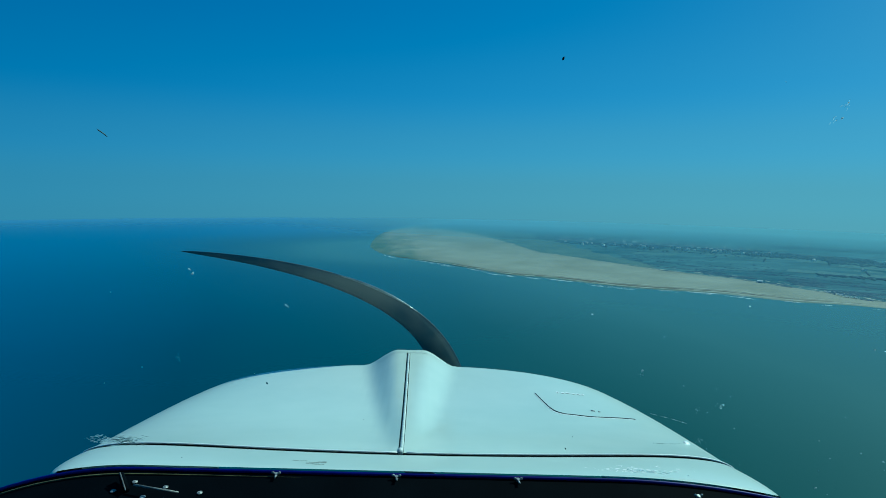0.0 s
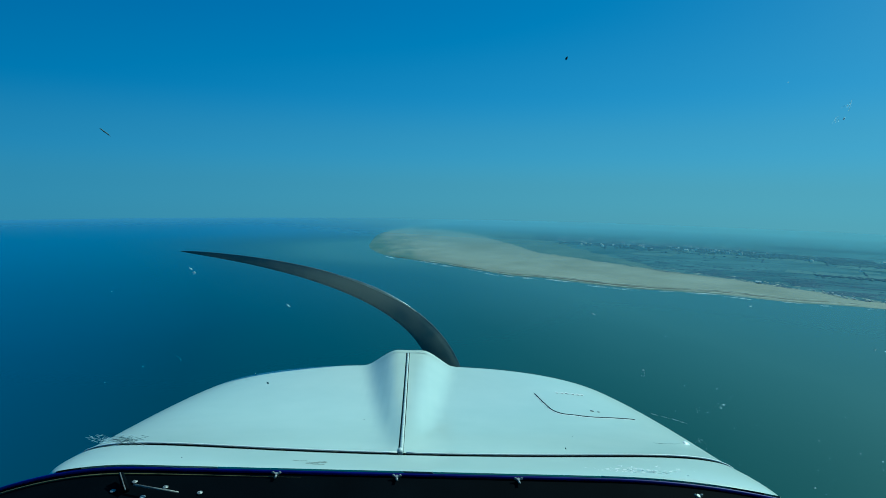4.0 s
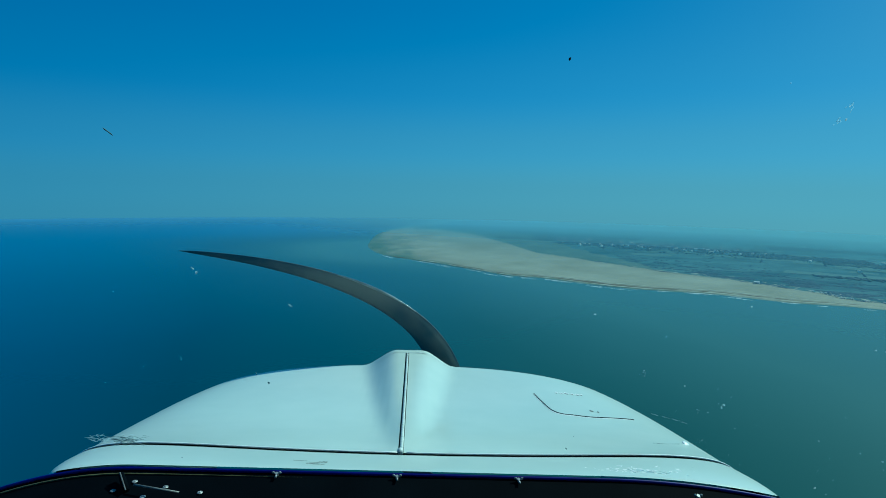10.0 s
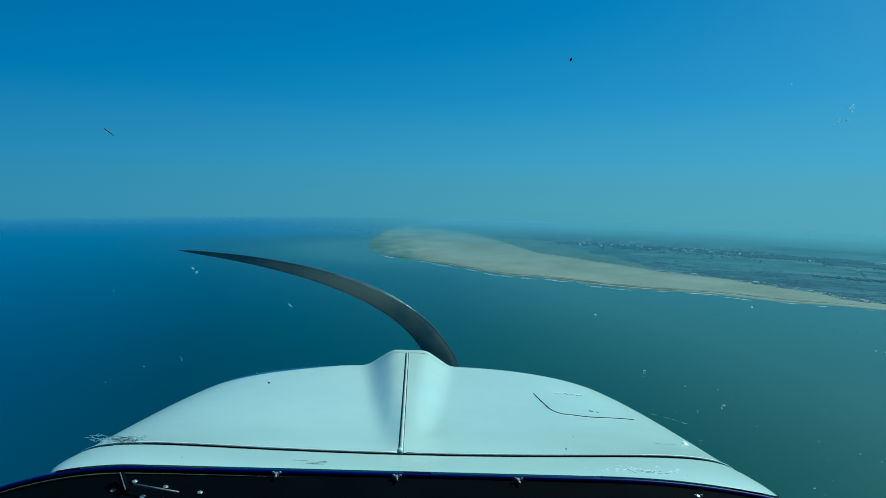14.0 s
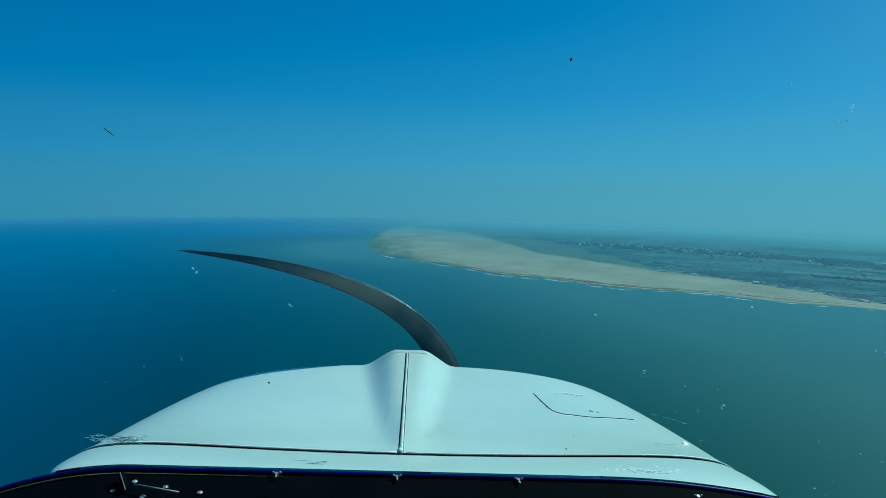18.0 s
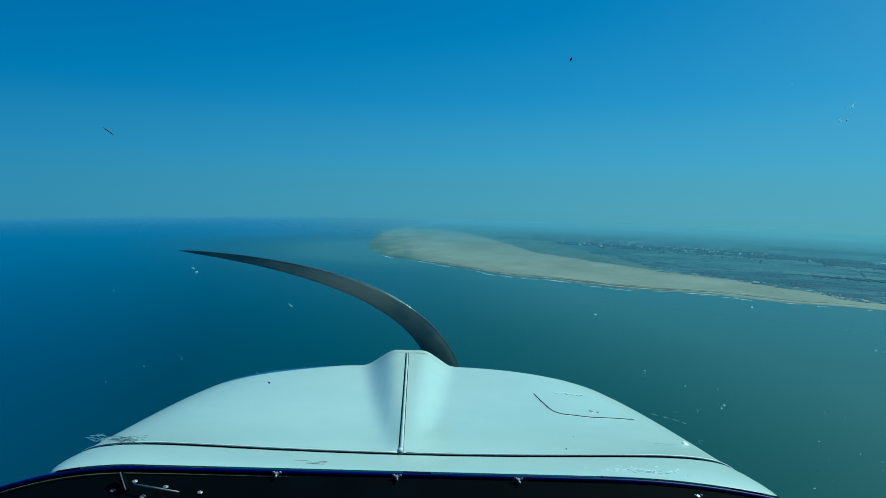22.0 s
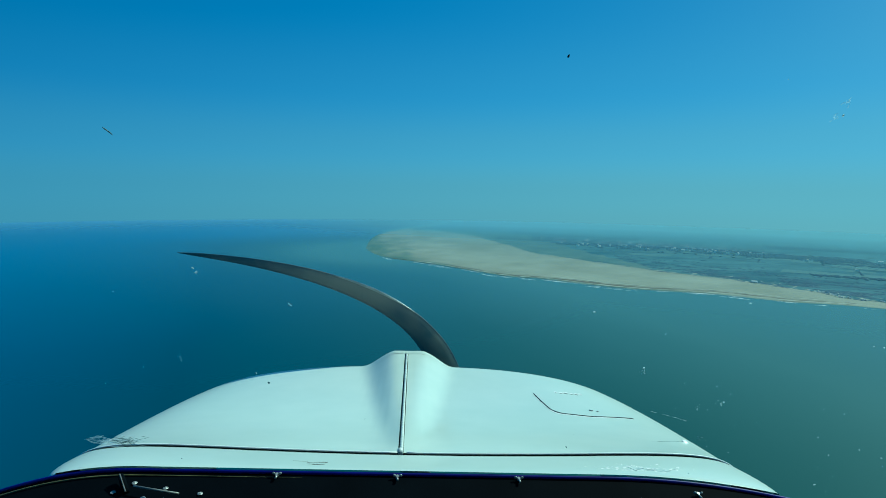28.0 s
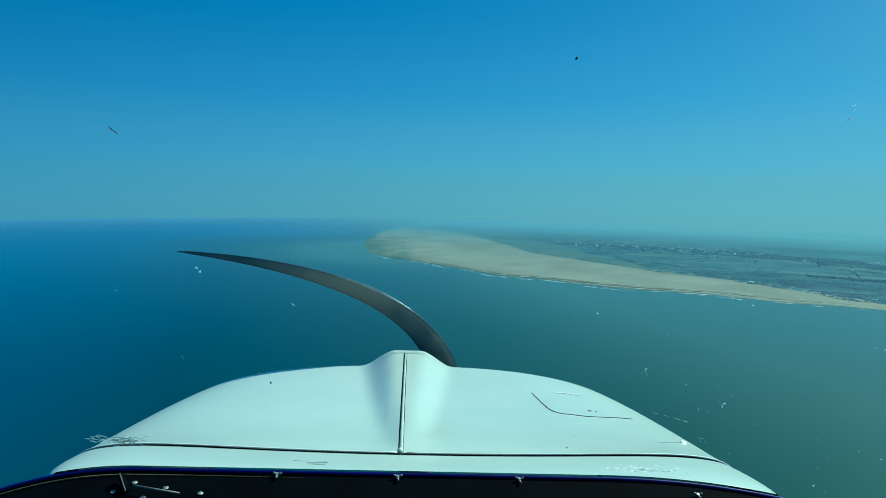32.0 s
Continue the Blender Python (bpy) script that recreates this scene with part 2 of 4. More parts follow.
def haze_base():
    """Sheet standing in for thin sunlit haze, clear to the share that the last mix is given."""
    m = bpy.data.materials.new("thin_haze")
    m.use_nodes = True
    n, k = m.node_tree.nodes, m.node_tree.links
    n.remove(n["Principled BSDF"])
    see, over, under, lit, mix = (n.new("ShaderNode" + w) for w in ("BsdfTransparent", "BsdfDiffuse", "BsdfTranslucent", "MixShader", "MixShader"))
    lit.inputs[0].default_value = 0.5
    k.new(over.outputs[0], lit.inputs[1])
    k.new(under.outputs[0], lit.inputs[2])
    k.new(see.outputs[0], mix.inputs[1])
    k.new(lit.outputs[0], mix.inputs[2])
    k.new(mix.outputs[0], n["Material Output"].inputs["Surface"])
    co, sep = n.new("ShaderNodeTexCoord"), n.new("ShaderNodeSeparateXYZ")
    k.new(co.outputs["Object"], sep.inputs[0])
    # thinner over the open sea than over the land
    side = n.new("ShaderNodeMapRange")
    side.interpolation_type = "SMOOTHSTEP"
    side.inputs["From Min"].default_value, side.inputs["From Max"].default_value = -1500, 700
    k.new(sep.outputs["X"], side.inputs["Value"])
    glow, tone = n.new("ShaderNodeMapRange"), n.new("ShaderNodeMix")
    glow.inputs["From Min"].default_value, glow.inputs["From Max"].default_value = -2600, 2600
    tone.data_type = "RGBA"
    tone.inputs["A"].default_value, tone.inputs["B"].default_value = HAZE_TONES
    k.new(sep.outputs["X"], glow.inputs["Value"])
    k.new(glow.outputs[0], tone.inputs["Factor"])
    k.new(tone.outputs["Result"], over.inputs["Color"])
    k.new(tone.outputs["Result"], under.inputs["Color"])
    return m, n, k, sep, side, mix


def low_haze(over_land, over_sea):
    """Haze put in as opacity that grows with the distance: pairs of metres and thickness."""
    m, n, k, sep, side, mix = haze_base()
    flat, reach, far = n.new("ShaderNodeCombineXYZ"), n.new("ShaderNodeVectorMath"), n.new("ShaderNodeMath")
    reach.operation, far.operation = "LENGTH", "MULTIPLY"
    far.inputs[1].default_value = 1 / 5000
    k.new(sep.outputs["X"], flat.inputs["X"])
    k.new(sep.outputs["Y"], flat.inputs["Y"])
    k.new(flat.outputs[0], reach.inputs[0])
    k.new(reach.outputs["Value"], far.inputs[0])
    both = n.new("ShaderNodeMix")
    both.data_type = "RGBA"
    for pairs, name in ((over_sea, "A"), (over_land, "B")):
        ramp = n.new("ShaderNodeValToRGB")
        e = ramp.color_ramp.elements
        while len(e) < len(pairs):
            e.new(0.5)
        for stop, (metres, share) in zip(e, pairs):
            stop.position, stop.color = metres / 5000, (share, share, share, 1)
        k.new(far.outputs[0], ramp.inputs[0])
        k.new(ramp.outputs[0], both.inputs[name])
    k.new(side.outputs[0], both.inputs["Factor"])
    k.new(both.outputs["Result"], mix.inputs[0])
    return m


# ---- helpers for meshes ----
def mesh_ob(name, verts, faces, material, parent=None, label="", smooth=True):
    me = bpy.data.meshes.new(name)
    me.from_pydata([tuple(v) for v in verts], [], faces)
    me.materials.append(material)
    if smooth:
        me.polygons.foreach_set("use_smooth", [True] * len(me.polygons))
    ob = new(name, me)
    ob.parent = parent
    return tagged(ob, label)


def part(name, bm, material, parent, label="", smooth=False):
    me = bpy.data.meshes.new(name)
    bmesh.ops.recalc_face_normals(bm, faces=bm.faces)
    bm.to_mesh(me)
    bm.free()
    me.materials.append(material)
    if smooth:
        me.polygons.foreach_set("use_smooth", [True] * len(me.polygons))
    ob = new(name, me)
    ob.parent = parent
    return tagged(ob, label)


def grid(rows):
    """Vertices and quads of a grid given as rows of points."""
    nx = len(rows[0])
    verts = [p for r in rows for p in r]
    faces = [(j * nx + i, j * nx + i + 1, (j + 1) * nx + i + 1, (j + 1) * nx + i)
             for j in range(len(rows) - 1) for i in range(nx - 1)]
    return verts, faces


def tube(points, radius, sides=8, taper=None):
    """A closed tube along points."""
    bm = bmesh.new()
    rings = []
    pts = [Vector(p) for p in points]
    for i, p in enumerate(pts):
        d = (pts[min(i + 1, len(pts) - 1)] - pts[max(i - 1, 0)]).normalized()
        ref = Vector((0, 0, 1)) if abs((pts[-1] - pts[0]).normalized().z) < 0.8 else Vector((0, 1, 0))
        a = d.cross(ref).normalized()
        b = d.cross(a)
        r = radius * (taper[i] if taper else 1)
        rings.append([bm.verts.new(p + r * (math.cos(q) * a + math.sin(q) * b)) for q in (2 * math.pi * s / sides for s in range(sides))])
    for r0, r1 in zip(rings, rings[1:]):
        for s in range(sides):
            bm.faces.new((r0[s], r0[(s + 1) % sides], r1[(s + 1) % sides], r1[s]))
    bm.faces.new(rings[0])
    bm.faces.new(rings[-1])
    return bm


def box(bm, centre, size, turn=0.0):
    m = pose(*centre, 0, 0, turn) @ Matrix.Diagonal((*size, 1))
    return bmesh.ops.create_cube(bm, size=1, matrix=m)


# ---- sea ----
SEA = -250.0
REACH = 4930.0
rings = [0, 60, 150, 300, 500, 800, 1200, 1700, 2300, 3000, 3800, 4500, REACH]
verts = [(0, 0, SEA)]
faces = []
SEG = 96
for r in rings[1:]:
    verts += [(r * math.sin(2 * math.pi * s / SEG), r * math.cos(2 * math.pi * s / SEG), SEA) for s in range(SEG)]
for s in range(SEG):
    faces.append((0, 1 + (s + 1) % SEG, 1 + s))
    for j in range(len(rings) - 2):
        a, b = 1 + j * SEG, 1 + (j + 1) * SEG
        faces.append((a + s, a + (s + 1) % SEG, b + (s + 1) % SEG, b + s))
tagged(mesh_ob("water", verts, faces, WATER), "calm blue-green sea, silty near the shore", "sea", kind="structure")

# ---- coast: pairs of waterline and upper edge of the sand ----
COAST = [((4600, -900), (4650, -780)), ((2400, 350), (2460, 430)), ((1540, 800), (1590, 860)), ((1085, 1100), (1136, 1155)),
         ((908, 1178), (1066, 1305)), ((761, 1280), (958, 1474)), ((562, 1350), (796, 1690)), ((380, 1500), (600, 2010)),
         ((253, 1575), (488, 2260)), ((46, 1830), (446, 2600)), ((-100, 1965), (340, 3040)), ((-200, 2180), (205, 3350)),
         ((-246, 2600), (85, 3500)), ((-205, 3250), (-40, 3560)), ((60, 4000), (160, 3980)), ((400, 4850), (480, 4850))]


def glide(points, u):
    """Catmull-Rom through points, u from 0 to len(points) - 1."""
    i = min(int(u), len(points) - 2)
    f = u - i
    p = [Vector((*points[min(max(j, 0), len(points) - 1)], 0)) for j in (i - 1, i, i + 1, i + 2)]
    return 0.5 * (2 * p[1] + (p[2] - p[0]) * f + (2 * p[0] - 5 * p[1] + 4 * p[2] - p[3]) * f * f + (3 * p[1] - p[0] - 3 * p[2] + p[3]) * f ** 3)


def wobble(p, size, amount, seed=0.0):
    q = Vector((p[0] / size, p[1] / size, seed))
    return Vector((noise.noise(q), noise.noise(q + Vector((7.3, 2.1, 4.4))), 0)) * amount


def waterline(u):
    p = glide([c[0] for c in COAST], u)
    return p + wobble(p, 220, 10) + wobble(p, 50, 2.5)


def sand_edge(u):
    p = glide([c[1] for c in COAST], u)
    return p + wobble(p, 120, 22, 3.0) + wobble(p, 30, 7, 3.0)


LAST = len(COAST) - 1
N = 420
US = [LAST * i / N for i in range(N + 1)]


def sheet(name, near, far, steps, height, material, us=US):
    rows = []
    for u in us:
        a, b = near(u), far(u)
        rows.append([])
        for j in range(steps + 1):
            p = a.lerp(b, j / steps)
            rows[-1].append((p.x, p.y, SEA + height(j / steps, p)))
    return mesh_ob(name, *grid(rows), material)


# the sand: a gentle rise with low bars along it
beach = tagged(sheet("beach", waterline, sand_edge, 24,
             lambda f, p: (-0.3 + 0.7 * min(f / 0.03, 1) + 2.6 * f + 0.5 * min(f * 4, 1) * noise.noise(Vector((p.x / 90, p.y / 90, 1)))) * (1 if p.length < 4200 else 0.1), SAND),
       "wide pale sand beach with low bars along the waterline", "beach", kind="structure")
wet = beach.data.attributes.new("wet", "FLOAT", "POINT")
for i, u in enumerate(US):
    # a wide wet margin round the end of the spit, a narrow one along the shore
    margin = 0.07 + 0.42 * math.exp(-((u - 11.3) / 1.3) ** 2)
    for j in range(25):
        p = beach.data.vertices[i * 25 + j].co
        f = j / 24 + 0.6 * margin * noise.noise(Vector((p.x / 70, p.y / 70, 4)))
        wet.data[i * 25 + j].value = max(0.0, min(1.0, 1.0 - f / margin))


def back_edge(u):
    """The far edge of the land, swept evenly round from behind to ahead."""
    q = radians(102 - 96 * (u / LAST))
    return Vector((4900 * math.sin(q), 4900 * math.cos(q), 0))


def ground_height(x, y, d):
    """Height of the land d metres behind the sand: a long gentle rise with low dunes."""
    h = 2.9 + min(d / 160, 1) * (3 + 1.2 * noise.noise(Vector((x / 90, y / 90, 2))) + 1.8 * noise.noise(Vector((x / 500, y / 500, 5))))
    low = 1 - 0.92 * min(max((math.hypot(x, y) - 3100) / 1500, 0), 1)
    return SEA + max(h, 1.0) * low


def land_rows():
    rows = []
    for u in US:
        a, b = sand_edge(u), back_edge(u)
        rows.append([])
        for j in range(61):
            f = (j / 60) ** 2.2
            p = a.lerp(b, f)
            d = (p - a).length
            rows[-1].append((p.x, p.y, ground_height(p.x, p.y, d)))
    return rows


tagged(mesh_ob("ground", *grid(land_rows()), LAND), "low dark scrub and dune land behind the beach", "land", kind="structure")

# ---- haze: a translucent sheet stands in for it over sea and land ----
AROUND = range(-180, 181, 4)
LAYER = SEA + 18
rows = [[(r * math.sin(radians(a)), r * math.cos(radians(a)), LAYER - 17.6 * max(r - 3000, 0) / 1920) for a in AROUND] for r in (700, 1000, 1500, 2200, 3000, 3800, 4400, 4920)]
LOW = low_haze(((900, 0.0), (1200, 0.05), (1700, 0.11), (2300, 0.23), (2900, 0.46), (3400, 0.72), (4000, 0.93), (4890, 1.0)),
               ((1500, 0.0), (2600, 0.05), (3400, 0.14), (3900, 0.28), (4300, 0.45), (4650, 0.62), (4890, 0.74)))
tagged(mesh_ob("backdrop", *grid(rows), LOW), "translucent sheet standing in for haze over sea and land", "haze", kind="structure")

# ---- the aircraft ----
aircraft = tagged(new("light_aircraft"), "white single-engine light aircraft with a black propeller in flight", "aircraft")
aircraft.matrix_world = pose(-0.0015, 0, 0, 0, 2.0397, 0)

SEAM, NOSE = 0.82, 1.7027


def cowl_point(s, t):
    """A point of the cowling: s from -1 to 1 across, t from 0 at the seam to 1 at the nose; t below 0 is the scuttle."""
    k = max(t, 0)
    w = 0.5981 * (1 - k) + 0.7461 * k + 0.068 * 4 * k * (1 - k)
    w *= 1.0447 if s > 0 else 0.9553
    n = 6.8717 * (1 - k) + 2.2693 * k
    top = -0.4374 * (1 - k) - 0.5913 * k - 0.0483 * 4 * k * (1 - k) + min(max(-t, 0), 0.13) * 0.33
    x = w * s
    y = SEAM + (NOSE - SEAM) * t + 0.1034 * x * x * (1 - k)
    z = top - 0.1815 * (1 - (1 - min(abs(s) ** n, 1)) ** (1 / n))
    # the hump: two flat flanks that meet in a narrow crest and taper out towards the seam
    foot, crest = 0.152 * (0.1 + 0.9 * k), 0.046 * k
    q = min(max((foot - abs(x)) / (foot - crest), 0), 1)
    z += 0.0545 * k * (0.35 * q + 0.65 * q * q * (3 - 2 * q)) + (0.021 if s > 0 else 0.005) * k * s * (1 - s * s)
    if t < 0:
        # the scuttle narrows and flattens down to the lip of the glareshield
        f = min(-t / 0.145, 1)
        lip_x = s * (0.56 if s > 0 else 0.475)
        x = x * (1 - f) + lip_x * f
        z = z * (1 - f) + (shield_edge(lip_x) + 0.005) * f
        y = y * (1 - f) + 0.691 * f
    return Vector((x, y, z))


def shield_edge(x):
    """Height of the front lip of the glareshield."""
    return -0.3995 - (1.02 * max(-0.365 - x, 0) ** 2 + 0.36 * max(x - 0.295, 0) ** 2)


def cowl_rows(s0, s1, t0, t1, steps, across, side=True, drop=0.0):
    rows = []
    for j in range(steps + 1):
        t = t0 + (t1 - t0) * j / steps
        row = []
        for i in range(across + 1):
            s = s0 + (s1 - s0) * i / across
            s = math.sin(s * math.pi / 2)
            p = cowl_point(s, t)
            row.append(p - Vector((0, 0, drop)))
        if side:
            for sign, at in ((-1, 0), (1, -1)):
                if abs(row[at].x) > 0.4 and row[at].x * sign > 0:
                    low = [row[at] + Vector((sign * 0.01, 0, -d)) for d in (0.08, 0.2, 0.45)]
                    row = low[::-1] + row if at == 0 else row + low
        rows.append(row)
    return rows


def nose_roll(rows):
    """Rolls the front edge over and down to the air intakes."""
    edge = rows[-1]
    for f, d in ((0.02, 0.012), (0.045, 0.05), (0.06, 0.12), (0.065, 0.25)):
        rows.append([p + Vector((-p.x * f, f, -d)) for p in edge])
    return rows


for s0, s1, word in ((-1, -0.0117, "left"), (-0.0012, 1, "right")):
    v, f = grid(nose_roll(cowl_rows(s0, s1, 0.0075, 1, 60, 60)))
    mesh_ob("cowling_panel", v, f, WHITE, aircraft, "smooth white painted cowling half")
v, f = grid(cowl_rows(-1, 1, -0.145, -0.0075, 8, 90, side=False))
mesh_ob("scuttle_panel", v, f, WHITE, aircraft, "white painted strip before the windscreen")
# Dark strip added below the open seam so that the gap stays dark.
v, f = grid(cowl_rows(-0.97, 0.97, -0.045, 0.10, 6, 90, side=False, drop=0.007))
mesh_ob("seam_seal", v, f, GAP, aircraft, "dark backing strip added under the cowling seam")
v, f = grid(cowl_rows(-0.03, 0.015, 0.0, 0.99, 40, 4, side=False, drop=0.006))
mesh_ob("hinge_gap", v, f, GAP, aircraft)

# the nose bowl closes the split at the front of the hump
v, f = grid(nose_roll(cowl_rows(-0.10, 0.10, 0.974, 1, 6, 24, side=False, drop=-0.0008)))
mesh_ob("nose_bowl", v, f, WHITE, aircraft, "white nose bowl over the hump")

# hinge down the middle: a rod of knuckles
for i in range(40):
    t0, t1 = 0.005 + 0.962 * i / 40, 0.005 + 0.962 * (i + 0.9) / 40
    a, b = cowl_point(-0.012, t0), cowl_point(-0.012, t1)
    off = Vector((0.002, 0, 0.0004))
    part("hinge_knuckle", tube([a + off, b + off], 0.0034, 8), HINGE, aircraft, smooth=True)

# small end cap of the hinge on the seam
cap = bmesh.new()
bmesh.ops.create_icosphere(cap, subdivisions=2, radius=0.0055, matrix=Matrix.Translation(cowl_point(-0.012, 0.0) + Vector((0, 0.002, 0.004))))
part("hinge_end", cap, HINGE, aircraft, smooth=True)


def on_cowl(x, t, up=0.0):
    """The place on the cowling at x across and the share t of its length."""
    lo, hi = -1.0, 1.0
    for _ in range(40):
        s = (lo + hi) / 2
        if cowl_point(s, t).x < x:
            lo = s
        else:
            hi = s
    return cowl_point((lo + hi) / 2, t) + Vector((0, 0, up))


def ribbon(points, width):
    """A flat strip of bare surface along points that lie on the panel."""
    rows = []
    for i, p in enumerate(points):
        d = points[min(i + 1, len(points) - 1)] - points[max(i - 1, 0)]
        side = Vector((-d.y, d.x, 0)).normalized() * width * 0.5
        lift = Vector((0, 0, 0.0006))
        rows.append([p - side + lift, p + lift * 1.3, p + side + lift])
    return grid(rows)


# near-white rims that draw a highlight line on the panel edges along the seam
for s0, s1 in ((-0.995, -0.014), (0.004, 0.995)):
    rim = [cowl_point(math.sin((s0 + (s1 - s0) * i / 60) * math.pi / 2), 0.0095) + Vector((0, 0, 0.0006)) for i in range(61)]
    part("seam_highlight", tube(rim, 0.0016, 6), CHIP_GLINT, aircraft, smooth=True)

# ---- glareshield under the windscreen ----
def shield_top(x, y):
    return shield_edge(x) - 0.002 - (0.69 - y) * 0.22


rows = []
for j in range(15):
    y = 0.69 - 0.05 * j
    rows.append([(x, y, shield_top(x, y)) for x in [-0.62 + 1.24 * i / 60 for i in range(61)]])
v, f = grid(rows)
glareshield = mesh_ob("glareshield", v, f, BLACK, aircraft, "black vinyl glareshield")
lip = [(x, 0.690, shield_edge(x)) for x in [-0.62 + 1.24 * i / 60 for i in range(61)]]
part("edge_trim", tube(lip, 0.0026, 10), RUBBER, glareshield, "rubber lip coloured blue for the lens fringe", smooth=True)

# A tan bead, fading to the right, puts the lip's highlight into colour.
bead = [(x, 0.682 - 0.012 * max(-0.3 - x, 0), shield_top(x, 0.682) + 0.0012) for x in [-0.60 + 0.46 * i / 40 for i in range(41)]]
part("piping", tube(bead, 0.0009, 6, taper=[min(1, (40 - i) / 24) + 0.05 for i in range(41)]), LIP_HIGHLIGHT, glareshield, "thin tan bead behind the lip, coloured as its highlight", smooth=True)


def wing_nut(x, y):
    """A wing nut on the end of its stud: hub, two rounded wings and the thread below it."""
    base = Matrix.Translation((x, y, shield_top(x, y) + 0.003))
    bm = bmesh.new()
    bmesh.ops.create_cone(bm, cap_ends=True, segments=12, radius1=0.0026, radius2=0.0022, depth=0.004, matrix=base @ pose(0, 0, 0.0005, 20, 0, 0))
    nut = part("wing_nut", bm, STEEL, glareshield, "small bright steel wing nut")
    for sign in (-1, 1):
        bm = bmesh.new()
        bmesh.ops.create_icosphere(bm, subdivisions=2, radius=0.0026, matrix=base @ pose(sign * 0.0043, 0, 0.0022, 0, sign * -35, 0) @ Matrix.Diagonal((1, 0.5, 0.8, 1)))
        part("wing", bm, STEEL, nut, smooth=True)
    part("stud", tube([base @ Vector((0, -0.001, 0.0)), base @ Vector((0.0004, -0.008, 0.0))], 0.0016, 8), STEEL, nut, smooth=True)


def screw(x, y):
    """A flat screw head in a dished washer."""
    bm = bmesh.new()
    base = Matrix.Translation((x, y, shield_top(x, y) + 0.0012))
    bmesh.ops.create_cone(bm, cap_ends=True, segments=16, radius1=0.0036, radius2=0.0028, depth=0.0008, matrix=base)
    head = part("screw", bm, STEEL, glareshield, "flat bright screw head in a washer")
    bm = bmesh.new()
    bmesh.ops.create_uvsphere(bm, u_segments=12, v_segments=6, radius=0.0017, matrix=base @ Matrix.Translation((0, 0, 0.0004)) @ Matrix.Diagonal((1, 1, 0.45, 1)))
    part("screw_head", bm, STEEL, head, smooth=True)


for x, y in ((-0.175, 0.684), (-0.008, 0.684), (0.165, 0.684), (0.421, 0.668)):
    wing_nut(x, y)
for x, y in ((-0.377, 0.652), (-0.314, 0.660), (-0.266, 0.652), (-0.358, 0.668), (-0.335, 0.643)):
    screw(x, y)
post = [(-0.377, 0.670, -0.396), (-0.370, 0.662, -0.400), (-0.359, 0.65, -0.408)]
part("post", tube(post, 0.0042, 10, taper=[0.8, 1, 1]), BLACK, glareshield, "short dark post", smooth=True)
# A paler thread laid on the post paints its highlight.
part("post_highlight", tube([(p[0] + 0.001, p[1] - 0.004, p[2] + 0.0038) for p in post], 0.0008, 6), ROD, glareshield)
part("rod", tube([(-0.351, 0.652, -0.4), (-0.32, 0.646, -0.401), (-0.288, 0.640, -0.402)], 0.0013, 8), ROD, glareshield, "thin worn metal rod", smooth=True)

# ---- windscreen ----
def screen_point(x, z, out=0.0):
    return Vector((x, 0.69 - 0.85 * (z + 0.39) - 0.12 * x * x - out, z))


# the thick edge of the clear screen, let into its frame; the pane inside it is too clear to show
ring = [[], [], []]
for k in range(3):
    m = (0.0, 0.012, 0.012)[k]
    xw, z1 = 0.62 - m, 0.42 - m
    out = (0.0, 0.0, 0.006)[k]
    path = [(xw, -0.1 + (z1 + 0.1) * i / 20) for i in range(20)] + [(xw - 2 * xw * i / 40, z1) for i in range(40)]
    path += [(-xw, z1 - (z1 + 0.1) * i / 20) for i in range(21)]
    ring[k] = [screen_point(x, z, out) for x, z in path]
v, f = grid(ring)
windscreen = mesh_ob("windscreen", v, f, ACRYLIC, aircraft, "clear curved acrylic windscreen with bug specks and scratches")
windscreen.visible_shadow = False

# flecks on the screen: across, up, size in millimetres
PALE = [(0.240, -0.167, 0.9), (0.292, -0.187, 0.8), (0.327, -0.189, 0.6), (0.348, -0.200, 0.5), (0.349, -0.214, 0.9), (0.350, -0.220, 0.8), (0.340, -0.229, 0.6), (0.386, -0.255, 0.5), (0.483, -0.221, 0.6), (0.490, -0.267, 0.5), (0.528, -0.301, 0.8), (0.551, -0.285, 0.6), (0.587, -0.298, 0.9), (0.537, -0.331, 0.8), (0.603, -0.316, 0.6), (0.569, -0.349, 0.5), (0.564, -0.373, 1.5), (0.590, -0.388, 0.7), (0.380, -0.301, 0.5), (0.430, -0.122, 0.9), (0.440, -0.123, 0.8), (-0.174, -0.070, 0.9), (-0.173, -0.074, 1.1), (0.164, -0.099, 1.0), (0.292, -0.082, 0.9), (0.211, 0.073, 0.35), (-0.155, -0.194, 0.7), (-0.310, -0.212, 0.5), (-0.262, -0.187, 0.5), (-0.246, -0.095, 0.5), (0.239, -0.121, 0.5), (0.256, 0.057, 1.0)]
spread = random.Random(23)
PALE += [(spread.uniform(0.28, 0.58), spread.uniform(-0.36, -0.14), spread.uniform(0.3, 0.5)) for _ in range(8)]
DARK = [(0.083, 0.078, 0.9), (-0.146, -0.209, 1.9), (0.210, -0.320, 1.0), (-0.155, -0.196, 0.6), (-0.048, -0.272, 0.5), (0.210, -0.292, 0.6), (-0.291, -0.363, 0.6)]


